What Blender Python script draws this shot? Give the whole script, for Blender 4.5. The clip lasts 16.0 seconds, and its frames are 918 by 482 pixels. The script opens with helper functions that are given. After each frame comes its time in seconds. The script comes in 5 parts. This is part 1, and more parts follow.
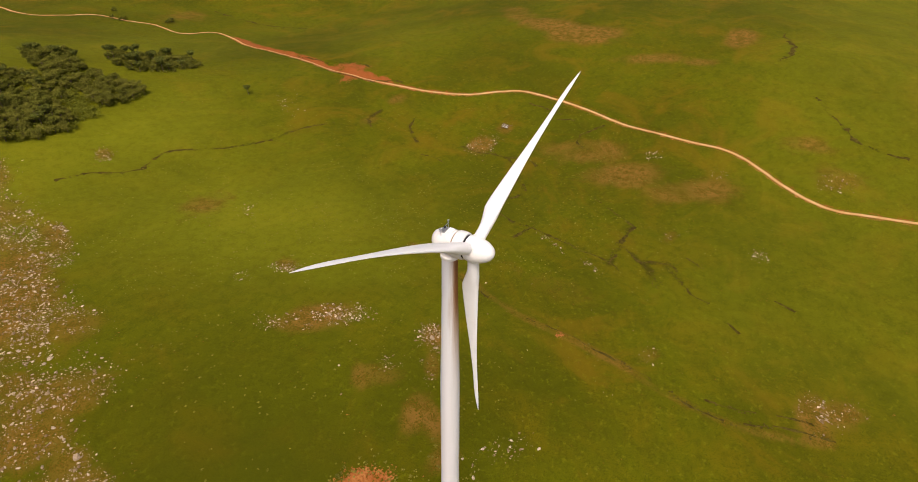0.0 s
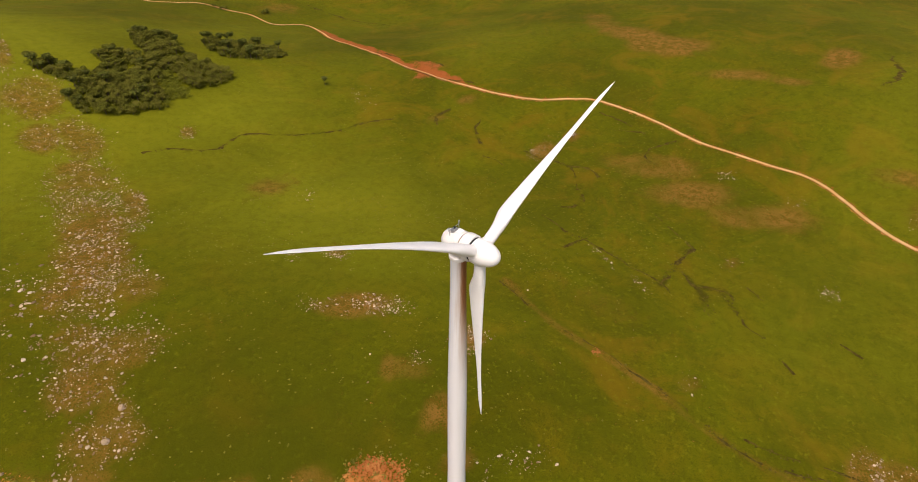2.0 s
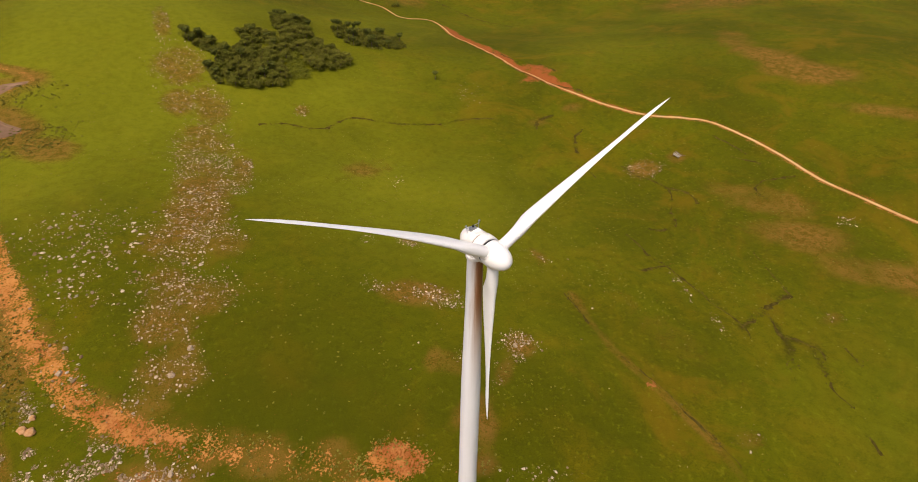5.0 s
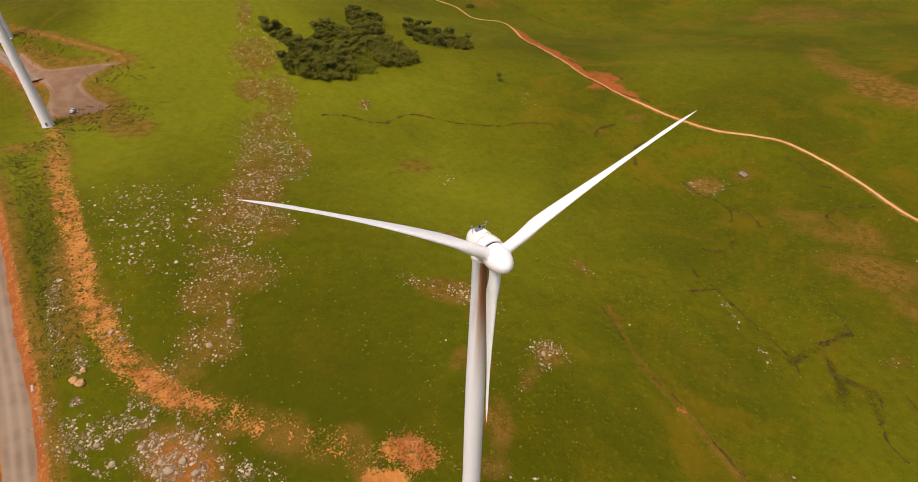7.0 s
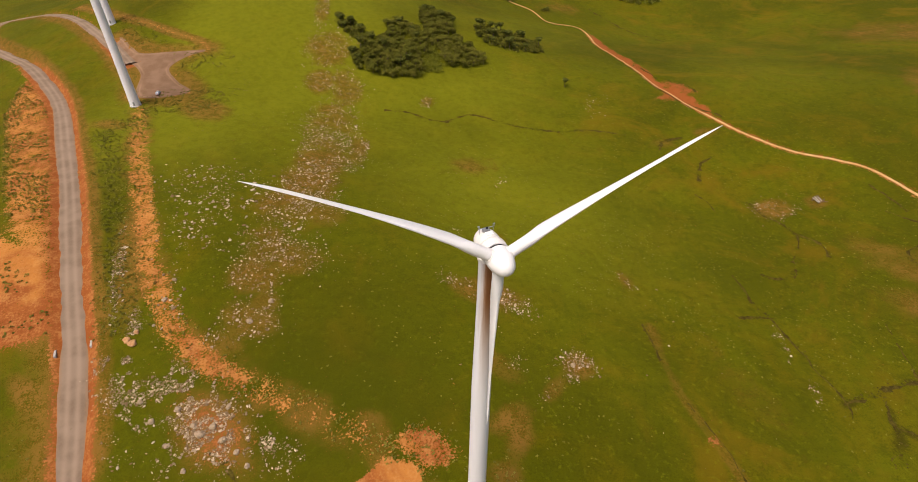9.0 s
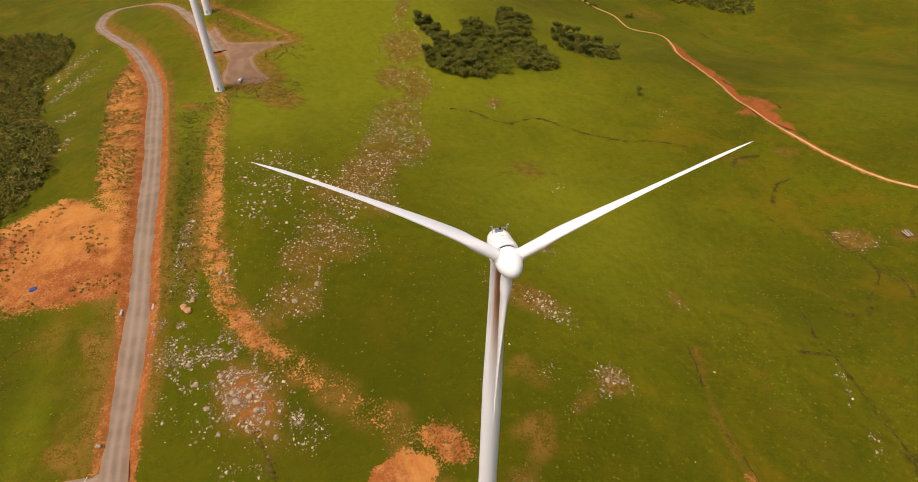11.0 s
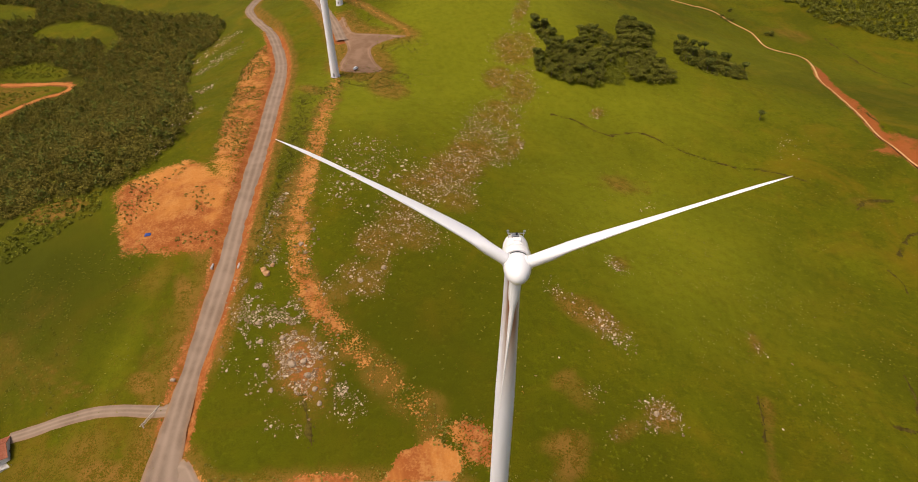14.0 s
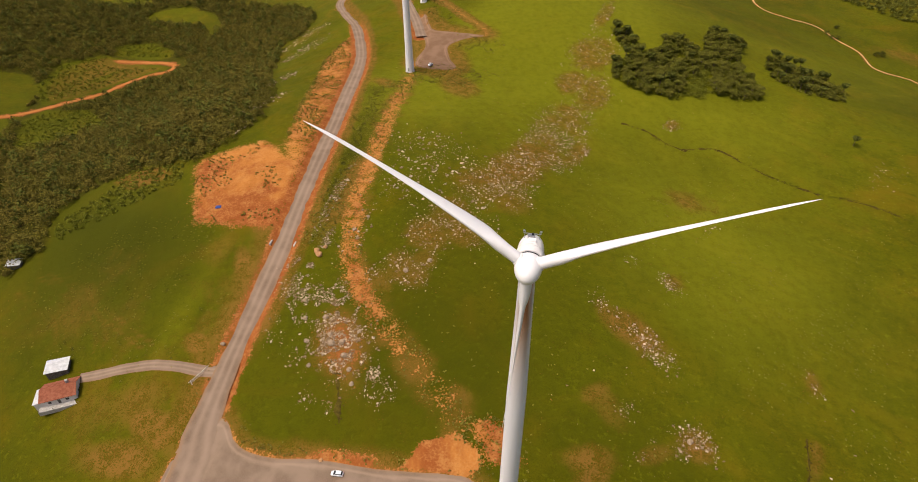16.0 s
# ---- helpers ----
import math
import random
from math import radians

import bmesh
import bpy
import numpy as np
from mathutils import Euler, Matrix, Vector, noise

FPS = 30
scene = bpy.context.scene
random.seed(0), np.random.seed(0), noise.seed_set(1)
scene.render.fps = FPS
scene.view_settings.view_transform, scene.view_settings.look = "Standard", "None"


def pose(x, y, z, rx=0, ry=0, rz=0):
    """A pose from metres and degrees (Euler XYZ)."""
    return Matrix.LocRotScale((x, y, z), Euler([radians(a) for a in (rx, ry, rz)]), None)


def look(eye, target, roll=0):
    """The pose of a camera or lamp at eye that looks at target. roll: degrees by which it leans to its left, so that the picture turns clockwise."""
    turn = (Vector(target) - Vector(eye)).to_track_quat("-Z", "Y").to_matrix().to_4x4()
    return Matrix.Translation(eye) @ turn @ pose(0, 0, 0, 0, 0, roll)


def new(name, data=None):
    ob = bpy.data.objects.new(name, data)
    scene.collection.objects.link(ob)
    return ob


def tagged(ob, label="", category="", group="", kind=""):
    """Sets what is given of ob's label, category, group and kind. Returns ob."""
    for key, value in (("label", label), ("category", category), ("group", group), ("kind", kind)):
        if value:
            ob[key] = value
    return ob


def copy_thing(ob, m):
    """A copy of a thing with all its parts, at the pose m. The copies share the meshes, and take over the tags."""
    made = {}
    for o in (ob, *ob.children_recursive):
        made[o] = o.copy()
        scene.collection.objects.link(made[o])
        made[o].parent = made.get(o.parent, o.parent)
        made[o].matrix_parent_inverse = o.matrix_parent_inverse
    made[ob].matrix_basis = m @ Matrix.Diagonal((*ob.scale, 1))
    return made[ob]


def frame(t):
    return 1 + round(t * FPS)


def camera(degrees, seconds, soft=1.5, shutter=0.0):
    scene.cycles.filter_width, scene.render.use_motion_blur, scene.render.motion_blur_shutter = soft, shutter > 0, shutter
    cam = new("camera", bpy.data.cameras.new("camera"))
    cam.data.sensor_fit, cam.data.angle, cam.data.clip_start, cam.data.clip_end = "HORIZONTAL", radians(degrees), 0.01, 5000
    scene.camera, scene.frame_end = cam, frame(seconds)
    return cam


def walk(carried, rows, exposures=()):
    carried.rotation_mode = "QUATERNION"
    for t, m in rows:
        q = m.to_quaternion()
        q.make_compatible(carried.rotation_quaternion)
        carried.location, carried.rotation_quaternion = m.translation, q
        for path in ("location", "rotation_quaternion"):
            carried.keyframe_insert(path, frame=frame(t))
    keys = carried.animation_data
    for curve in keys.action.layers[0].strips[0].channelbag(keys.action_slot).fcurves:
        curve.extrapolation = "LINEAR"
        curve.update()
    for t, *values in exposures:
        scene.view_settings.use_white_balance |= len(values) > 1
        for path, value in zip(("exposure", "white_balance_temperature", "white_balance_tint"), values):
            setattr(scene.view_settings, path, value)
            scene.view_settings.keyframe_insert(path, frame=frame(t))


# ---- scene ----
cam = camera(80.6, 16.0, soft=0.9)
PATH = [
    (0.0, pose(-59.50, -41.13, 165.89, 50.977, -0.545, -56.155)),
    (0.5, pose(-57.96, -43.18, 165.83, 51.019, -0.531, -53.945)),
    (1.0, pose(-56.41, -45.20, 165.80, 51.051, -0.493, -51.655)),
    (1.5, pose(-54.81, -47.17, 165.78, 51.117, -0.456, -49.335)),
    (2.0, pose(-53.14, -49.06, 165.74, 51.134, -0.444, -46.976)),
    (2.5, pose(-51.42, -50.85, 165.68, 51.150, -0.453, -44.506)),
    (3.0, pose(-49.65, -52.53, 165.58, 51.196, -0.473, -42.064)),
    (3.5, pose(-47.85, -54.15, 165.47, 51.250, -0.522, -39.751)),
    (4.0, pose(-46.03, -55.71, 165.35, 51.250, -0.525, -37.481)),
    (6.5, pose(-36.32, -62.38, 164.97, 51.403, -0.404, -26.998)),
    (7.0, pose(-34.21, -63.55, 164.98, 51.409, -0.393, -24.971)),
    (7.5, pose(-32.05, -64.65, 164.99, 51.416, -0.242, -23.160)),
    (8.0, pose(-29.86, -65.70, 165.01, 51.465, -0.127, -21.226)),
    (8.5, pose(-27.65, -66.69, 165.00, 51.507, -0.060, -19.069)),
    (9.0, pose(-25.43, -67.64, 164.98, 51.576, -0.119, -16.641)),
    (11.5, pose(-14.00, -71.08, 164.79, 51.803, 0.461, -5.698)),
    (12.0, pose(-11.43, -71.49, 164.86, 51.864, 0.534, -3.399)),
    (12.5, pose(-8.88, -71.68, 164.96, 51.905, 0.604, -1.053)),
    (13.0, pose(-6.43, -71.88, 164.99, 51.944, 0.619, 1.285)),
    (13.5, pose(-4.01, -72.03, 164.97, 52.018, 0.601, 3.528)),
    (14.0, pose(-1.63, -72.12, 164.90, 52.078, 0.608, 5.733)),
    (14.5, pose(0.71, -72.15, 164.81, 52.128, 0.624, 7.901)),
    (15.0, pose(3.00, -72.13, 164.68, 52.207, 0.516, 10.241)),
    (15.5, pose(5.25, -72.05, 164.51, 52.266, 0.459, 12.589)),
    (16.0, pose(7.47, -71.93, 164.32, 52.325, 0.494, 15.027)),
]
walk(cam, PATH)

# ---- sky, sun, exposure ----
SUN_WAY = Vector((-0.44, -0.25, 1.0)).normalized()
world = bpy.data.worlds.new("sky")
scene.world = world
world.use_nodes = True
wt = world.node_tree
sky = wt.nodes.new("ShaderNodeTexSky")
sky.sky_type = "NISHITA"
sky.sun_disc = False
sky.sun_elevation = math.asin(SUN_WAY.z)
sky.sun_rotation = math.atan2(SUN_WAY.x, SUN_WAY.y)
sky.air_density, sky.dust_density, sky.ozone_density = 0.7, 6.0, 0.6
wt.nodes["Background"].inputs["Strength"].default_value = 0.17
wt.links.new(sky.outputs[0], wt.nodes["Background"].inputs["Color"])
sun = new("sun", bpy.data.lights.new("sun", "SUN"))
sun.data.energy, sun.data.angle, sun.data.color = 2.5, radians(24), (1.0, 0.91, 0.79)
sun.matrix_world = look(SUN_WAY * 400, (0, 0, 0))
scene.view_settings.exposure = -0.30

# ---- materials ----


def material(name, rough=0.8, metal=0.0):
    m = bpy.data.materials.new(name)
    m.use_nodes = True
    b = m.node_tree.nodes["Principled BSDF"]
    b.inputs["Roughness"].default_value = rough
    b.inputs["Metallic"].default_value = metal
    b.inputs["Specular IOR Level"].default_value = 0.25 if rough < 0.7 else 0.05
    return m, m.node_tree, b


class Nodes:
    """Short ways to add shader nodes."""

    def __init__(self, tree):
        self.tree = tree

    def put(self, socket, value):
        if isinstance(value, (int, float)):
            socket.default_value = value
        elif isinstance(value, (tuple, list)):
            socket.default_value = (*value, 1.0) if len(value) == 3 and len(socket.default_value) == 4 else value
        else:
            self.tree.links.new(value, socket)

    def coords(self, kind="Object"):
        return self.tree.nodes.new("ShaderNodeTexCoord").outputs[kind]

    def noise(self, at, scale, detail=4.0, rough=0.55, warp=0.0):
        n = self.tree.nodes.new("ShaderNodeTexNoise")
        self.put(n.inputs["Vector"], at)
        self.put(n.inputs["Scale"], scale)
        self.put(n.inputs["Detail"], detail)
        self.put(n.inputs["Roughness"], rough)
        self.put(n.inputs["Distortion"], warp)
        return n.outputs["Fac"]

    def math(self, op, a, b=0.0, clamp=False):
        n = self.tree.nodes.new("ShaderNodeMath")
        n.operation, n.use_clamp = op, clamp
        self.put(n.inputs[0], a)
        self.put(n.inputs[1], b)
        return n.outputs[0]

    def step(self, value, lo, hi):
        n = self.tree.nodes.new("ShaderNodeMapRange")
        n.interpolation_type = "SMOOTHSTEP"
        self.put(n.inputs["Value"], value)
        n.inputs["From Min"].default_value, n.inputs["From Max"].default_value = lo, hi
        return n.outputs[0]

    def mix(self, fac, a, b, kind="MIX"):
        n = self.tree.nodes.new("ShaderNodeMix")
        n.data_type, n.blend_type = "RGBA", kind
        self.put(n.inputs[0], fac)
        self.put(n.inputs[6], a)
        self.put(n.inputs[7], b)
        return n.outputs[2]

    def attribute(self, name):
        n = self.tree.nodes.new("ShaderNodeAttribute")
        n.attribute_name = name
        return n.outputs["Fac"]

    def island(self):
        return self.tree.nodes.new("ShaderNodeNewGeometry").outputs["Random Per Island"]

    def chance(self):
        return self.tree.nodes.new("ShaderNodeObjectInfo").outputs["Random"]

    def bump(self, height, strength, distance):
        n = self.tree.nodes.new("ShaderNodeBump")
        n.inputs["Strength"].default_value, n.inputs["Distance"].default_value = strength, distance
        self.put(n.inputs["Height"], height)
        return n.outputs[0]


def mottled(name, a, b, scale, rough=0.8, metal=0.0, bump=0.0, fine=None):
    """Two colours mixed by noise of that scale, with a finer grain over it."""
    m, tree, bsdf = material(name, rough, metal)
    k = Nodes(tree)
    at = k.coords()
    big, small = k.noise(at, scale), k.noise(at, fine or scale * 7, 3.0)
    col = k.mix(k.step(k.math("ADD", k.math("MULTIPLY", big, 0.7), k.math("MULTIPLY", small, 0.3)), 0.35, 0.65), a, b)
    k.put(bsdf.inputs["Base Color"], col)
    if bump:
        k.put(bsdf.inputs["Normal"], k.bump(small, 0.6, bump))
    return m


def ground_material():
    m, tree, bsdf = material("hill_pasture", 0.95)
    bsdf.inputs["Specular IOR Level"].default_value = 0.08
    k = Nodes(tree)
    at = k.coords()
    broad, patch = k.noise(at, 0.009, 3.0, 0.5, 0.6), k.noise(at, 0.035, 5.0, 0.6, 0.5)
    tuft, grain = k.noise(at, 0.22, 5.0, 0.65), k.noise(at, 1.3, 4.0, 0.7)
    fine = k.math("ADD", k.math("MULTIPLY", tuft, 0.5), k.math("MULTIPLY", grain, 0.5))
    lush = k.mix(k.step(broad, 0.36, 0.64), GRASS_DARK, GRASS)
    col = k.mix(k.math("MULTIPLY", k.step(patch, 0.42, 0.72), 0.55), lush, GRASS_OLIVE)
    col = k.mix(k.math("MULTIPLY", k.step(fine, 0.46, 0.62), 0.50), col, GRASS_DEEP)
    blade = k.noise(at, 2.6, 3.0, 0.75)
    col = k.mix(k.math("MULTIPLY", k.step(blade, 0.50, 0.66), 0.48), col, GRASS_DEEP)
    clump = k.noise(at, 0.09, 6.0, 0.68, 0.8)
    col = k.mix(k.math("MULTIPLY", k.step(clump, 0.50, 0.66), 0.36), col, GRASS_DEEP)
    sward = k.noise(at, 0.018, 6.0, 0.62, 1.2)
    col = k.mix(k.math("MULTIPLY", k.step(sward, 0.52, 0.70), 0.55), col, GRASS_TAN)
    pale = k.noise(at, 0.45, 5.0, 0.7)
    col = k.mix(k.math("MULTIPLY", k.step(pale, 0.54, 0.70), 0.42), col, GRASS_LIGHT)
    # broad shaded and sunlit zones, put into the grass colour
    col = k.mix(k.math("MULTIPLY", k.attribute("shade_tone"), 0.8), col, GRASS_DEEP)
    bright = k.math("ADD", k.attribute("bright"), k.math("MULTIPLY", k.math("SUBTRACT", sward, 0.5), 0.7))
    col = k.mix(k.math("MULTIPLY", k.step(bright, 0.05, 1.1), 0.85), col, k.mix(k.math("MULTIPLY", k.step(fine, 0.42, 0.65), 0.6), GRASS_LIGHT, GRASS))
    # dry, trampled and thin turf
    ragged = k.math("ADD", k.math("MULTIPLY", k.math("SUBTRACT", patch, 0.5), 0.9), k.math("MULTIPLY", k.math("SUBTRACT", fine, 0.5), 1.1))
    dry = k.step(k.math("ADD", k.attribute("dry"), ragged), 0.20, 0.66)
    col = k.mix(k.math("MULTIPLY", dry, 0.80), col, k.mix(k.step(fine, 0.44, 0.56), DRY, k.mix(k.step(blade, 0.45, 0.6), DRY_DARK, GRASS_DARK)))
    # darker ground along the shrubby gullies and beneath the wood
    darkened = k.step(k.math("ADD", k.attribute("darkened"), k.math("MULTIPLY", ragged, 0.9)), 0.42, 0.80)
    col = k.mix(k.math("MULTIPLY", darkened, 0.75), col, DARK_GROUND)
    # bare red earth
    clod = k.math("ADD", k.math("MULTIPLY", k.math("SUBTRACT", tuft, 0.5), 1.0), k.math("MULTIPLY", k.math("SUBTRACT", grain, 0.5), 1.9))
    soil = k.step(k.math("ADD", k.attribute("soil"), clod), 0.38, 0.60)
    earth = k.mix(k.step(k.math("ADD", patch, k.attribute("red")), 0.4, 0.65), EARTH, EARTH_RED)
    earth = k.mix(k.math("MULTIPLY", k.step(fine, 0.45, 0.62), k.math("SUBTRACT", 0.55, k.math("MULTIPLY", k.attribute("red"), 0.5))), earth, EARTH_PALE)
    earth = k.mix(k.math("MULTIPLY", k.step(blade, 0.52, 0.68), 0.45), earth, EARTH_RED)
    col = k.mix(soil, col, earth)
    k.put(bsdf.inputs["Base Color"], col)
    rise = k.math("ADD", k.math("MULTIPLY", tuft, 0.7), k.math("MULTIPLY", grain, 0.4))
    k.put(bsdf.inputs["Normal"], k.bump(rise, 0.55, 0.8))
    return m


GRASS_TAN = (0.165, 0.092, 0.004)
GRASS, GRASS_DARK = (0.104, 0.104, 0.0012), (0.074, 0.073, 0.0008)
GRASS_OLIVE, GRASS_DEEP, GRASS_LIGHT = (0.138, 0.098, 0.002), (0.050, 0.052, 0.0008), (0.178, 0.176, 0.006)
DRY, DRY_DARK, DARK_GROUND = (0.235, 0.112, 0.022), (0.140, 0.068, 0.008), (0.042, 0.036, 0.003)
EARTH, EARTH_RED, EARTH_PALE = (0.47, 0.18, 0.038), (0.27, 0.075, 0.018), (0.55, 0.26, 0.075)


def gravel_material(name, a, b, edge):
    """A dirt or gravel road: wheel tracks run along it by the ribbon's cross coordinate."""
    m, tree, bsdf = material(name, 0.95)
    k = Nodes(tree)
    at = k.coords()
    grain, patch, side = k.noise(at, 2.2, 4.0, 0.7), k.noise(at, 0.12, 4.0), k.attribute("across")
    col = k.mix(k.step(patch, 0.35, 0.65), a, b)
    col = k.mix(k.math("MULTIPLY", k.step(grain, 0.45, 0.6), 0.35), col, tuple(min(1, 1.35 * c) for c in a))
    # two pale wheel tracks at about 0.45 of the half width
    track = k.step(k.math("ABSOLUTE", k.math("SUBTRACT", k.math("ABSOLUTE", side), 0.34)), 0.30, 0.0)
    col = k.mix(k.math("MULTIPLY", k.math("MULTIPLY", track, k.step(k.noise(at, 0.04, 2.0), 0.2, 0.5)), 0.38), col, tuple(min(1, 1.55 * c) for c in b))
    rim = k.step(k.math("ADD", k.math("ABSOLUTE", side), k.math("MULTIPLY", k.math("SUBTRACT", grain, 0.5), 0.5)), 0.72, 1.0)
    col = k.mix(k.math("MULTIPLY", rim, 0.8), col, edge)
    k.put(bsdf.inputs["Base Color"], col)
    k.put(bsdf.inputs["Normal"], k.bump(grain, 0.4, 0.15))
    return m


def leaf_material(name, a, b, c, size=0.05):
    m, tree, bsdf = material(name, 0.75)
    k = Nodes(tree)
    col = k.mix(k.island(), a, b)
    col = k.mix(k.math("MULTIPLY", k.chance(), 0.5), col, c)
    big = k.noise(k.coords(), size, 4.0)
    col = k.mix(k.math("MULTIPLY", k.step(big, 0.4, 0.65), 0.5), col, c)
    crown = k.noise(k.coords(), 0.17, 2.0)
    col = k.mix(k.math("MULTIPLY", k.step(crown, 0.42, 0.62), 0.55), col, tuple(0.55 * q for q in a))
    k.put(bsdf.inputs["Base Color"], col)
    return m


def rock_material():
    m, tree, bsdf = material("pale_lichened_rock", 0.9)
    k = Nodes(tree)
    at = k.coords()
    col = k.mix(k.math("POWER", k.island(), 1.9), (0.19, 0.115, 0.058), (0.72, 0.55, 0.38))
    col = k.mix(k.math("MULTIPLY", k.step(k.noise(at, 1.6, 4.0, 0.7), 0.48, 0.62), 0.6), col, (0.18, 0.135, 0.08))
    k.put(bsdf.inputs["Base Color"], col)
    k.put(bsdf.inputs["Normal"], k.bump(k.noise(at, 3.0), 0.6, 0.2))
    return m


def tower_material():
    """White paint with faint grime, joints, and the rust-brown oil streak below the nacelle."""
    m, tree, bsdf = material("white_tower_paint", 0.42)
    k = Nodes(tree)
    at = k.coords()
    sep = tree.nodes.new("ShaderNodeSeparateXYZ")
    k.put(sep.inputs[0], at)
    x, y, z = sep.outputs
    squash = tree.nodes.new("ShaderNodeMapping")
    squash.inputs["Scale"].default_value = (1.2, 1.2, 0.06)
    k.put(squash.inputs["Vector"], at)
    run = k.noise(squash.outputs[0], 1.0, 5.0, 0.6)
    col = k.mix(k.math("MULTIPLY", k.step(run, 0.45, 0.75), 0.25), (0.90, 0.86, 0.87), (0.80, 0.75, 0.72))
    turn = k.math("ABSOLUTE", k.math("SUBTRACT", k.math("ARCTAN2", y, x), -1.42))
    down = k.step(z, 62.0, 98.0)
    spread = k.math("ADD", k.math("MULTIPLY", turn, -0.70), k.math("MULTIPLY", k.math("SUBTRACT", run, 0.5), 0.9))
    streak = k.math("MULTIPLY", k.step(spread, -0.95, -0.25), down)
    col = k.mix(k.math("MULTIPLY", streak, 1.0, True), col, (0.46, 0.27, 0.15))
    core = k.math("MULTIPLY", k.step(spread, -0.62, -0.12), k.step(z, 82.0, 97.0))
    col = k.mix(k.math("MULTIPLY", core, 0.9), col, (0.24, 0.085, 0.028))
    k.put(bsdf.inputs["Base Color"], col)
    return m


def paint_material(name, base, grime, rough=0.4):
    m, tree, bsdf = material(name, rough)
    k = Nodes(tree)
    at = k.coords()
    col = k.mix(k.math("MULTIPLY", k.step(k.noise(at, 0.5, 5.0, 0.6), 0.48, 0.75), 0.45), base, grime)
    k.put(bsdf.inputs["Base Color"], col)
    return m


GROUND = ground_material()
GRAVEL = gravel_material("grey_gravel", (0.20, 0.137, 0.092), (0.27, 0.190, 0.133), (0.30, 0.175, 0.095))
BROWN_GRAVEL = gravel_material("brown_gravel", (0.20, 0.115, 0.065), (0.26, 0.155, 0.095), (0.27, 0.16, 0.085))
DIRT = gravel_material("pale_dirt", (0.46, 0.25, 0.085), (0.55, 0.34, 0.15), (0.34, 0.13, 0.035))
RED_DIRT = gravel_material("red_dirt", (0.36, 0.12, 0.03), (0.42, 0.16, 0.045), (0.26, 0.09, 0.025))
ROCK = rock_material()
LEAF = leaf_material("dark_foliage", (0.085, 0.090, 0.011), (0.190, 0.185, 0.024), (0.215, 0.185, 0.030))
WOOD_LEAF = leaf_material("valley_foliage", (0.085, 0.080, 0.011), (0.185, 0.170, 0.024), (0.220, 0.160, 0.028), 0.016)
LEAF_ARAUCARIA = leaf_material("araucaria_foliage", (0.085, 0.096, 0.014), (0.190, 0.195, 0.030), (0.120, 0.118, 0.024))
GULLY_LEAF = leaf_material("gully_foliage", (0.060, 0.050, 0.008), (0.120, 0.095, 0.014), (0.095, 0.060, 0.012))
LEAF_LIGHT = leaf_material("shrub_foliage", (0.130, 0.140, 0.010), (0.220, 0.215, 0.022), (0.165, 0.145, 0.022))
SHRUB = leaf_material("scrub_foliage", (0.140, 0.135, 0.016), (0.270, 0.235, 0.035), (0.200, 0.170, 0.030))
BARK = mottled("bark", (0.10, 0.07, 0.045), (0.19, 0.14, 0.10), 1.5, 0.95)
TOWER = tower_material()
WHITE = paint_material("white_blade_paint", (0.90, 0.86, 0.84), (0.80, 0.76, 0.73))
NACELLE = paint_material("white_nacelle_paint", (0.86, 0.81, 0.77), (0.68, 0.58, 0.50))
DARK = mottled("dark_rubber", (0.015, 0.015, 0.017), (0.04, 0.04, 0.042), 3.0, 0.8)
# gully soil, darkened in its colour for the shadow inside the cut
GULLY_SOIL_SHADE = mottled("shaded_gully_soil", (0.048, 0.034, 0.007), (0.105, 0.078, 0.012), 0.5, 0.95, 0, 0.05)
STEEL = mottled("galvanised_steel", (0.32, 0.32, 0.33), (0.45, 0.45, 0.46), 4.0, 0.45, 0.7)
PLASTER = mottled("white_plaster", (0.70, 0.62, 0.55), (0.82, 0.76, 0.70), 0.8, 0.9, 0, 0.02)
ROOF_TILE = mottled("terracotta_tile", (0.27, 0.085, 0.045), (0.38, 0.14, 0.08), 0.9, 0.9, 0, 0.03)
SHEET = mottled("corrugated_sheet", (0.50, 0.49, 0.48), (0.66, 0.65, 0.64), 0.8, 0.5, 0.3)
OLD_WOOD = mottled("weathered_timber", (0.10, 0.08, 0.065), (0.20, 0.17, 0.14), 2.0, 0.9, 0, 0.02)
BROWN_WOOD = mottled("rotten_brown_boards", (0.12, 0.07, 0.035), (0.24, 0.15, 0.085), 1.5, 0.9, 0, 0.02)
PALE_WOOD = mottled("whitewashed_pole", (0.58, 0.50, 0.38), (0.70, 0.63, 0.52), 2.0, 0.8)
CONCRETE = mottled("concrete", (0.36, 0.32, 0.28), (0.52, 0.48, 0.43), 1.2, 0.9, 0, 0.02)
CAR_WHITE = paint_material("white_car_paint", (0.82, 0.82, 0.82), (0.74, 0.72, 0.70), 0.25)
CAR_RED = paint_material("red_lamp", (0.45, 0.03, 0.02), (0.35, 0.02, 0.02), 0.3)
GLASS = mottled("tinted_glass", (0.012, 0.014, 0.016), (0.022, 0.025, 0.028), 2.0, 0.3)
TARP = mottled("blue_tarpaulin", (0.03, 0.06, 0.22), (0.06, 0.10, 0.32), 2.0, 0.6)

# ---- mesh helpers ----


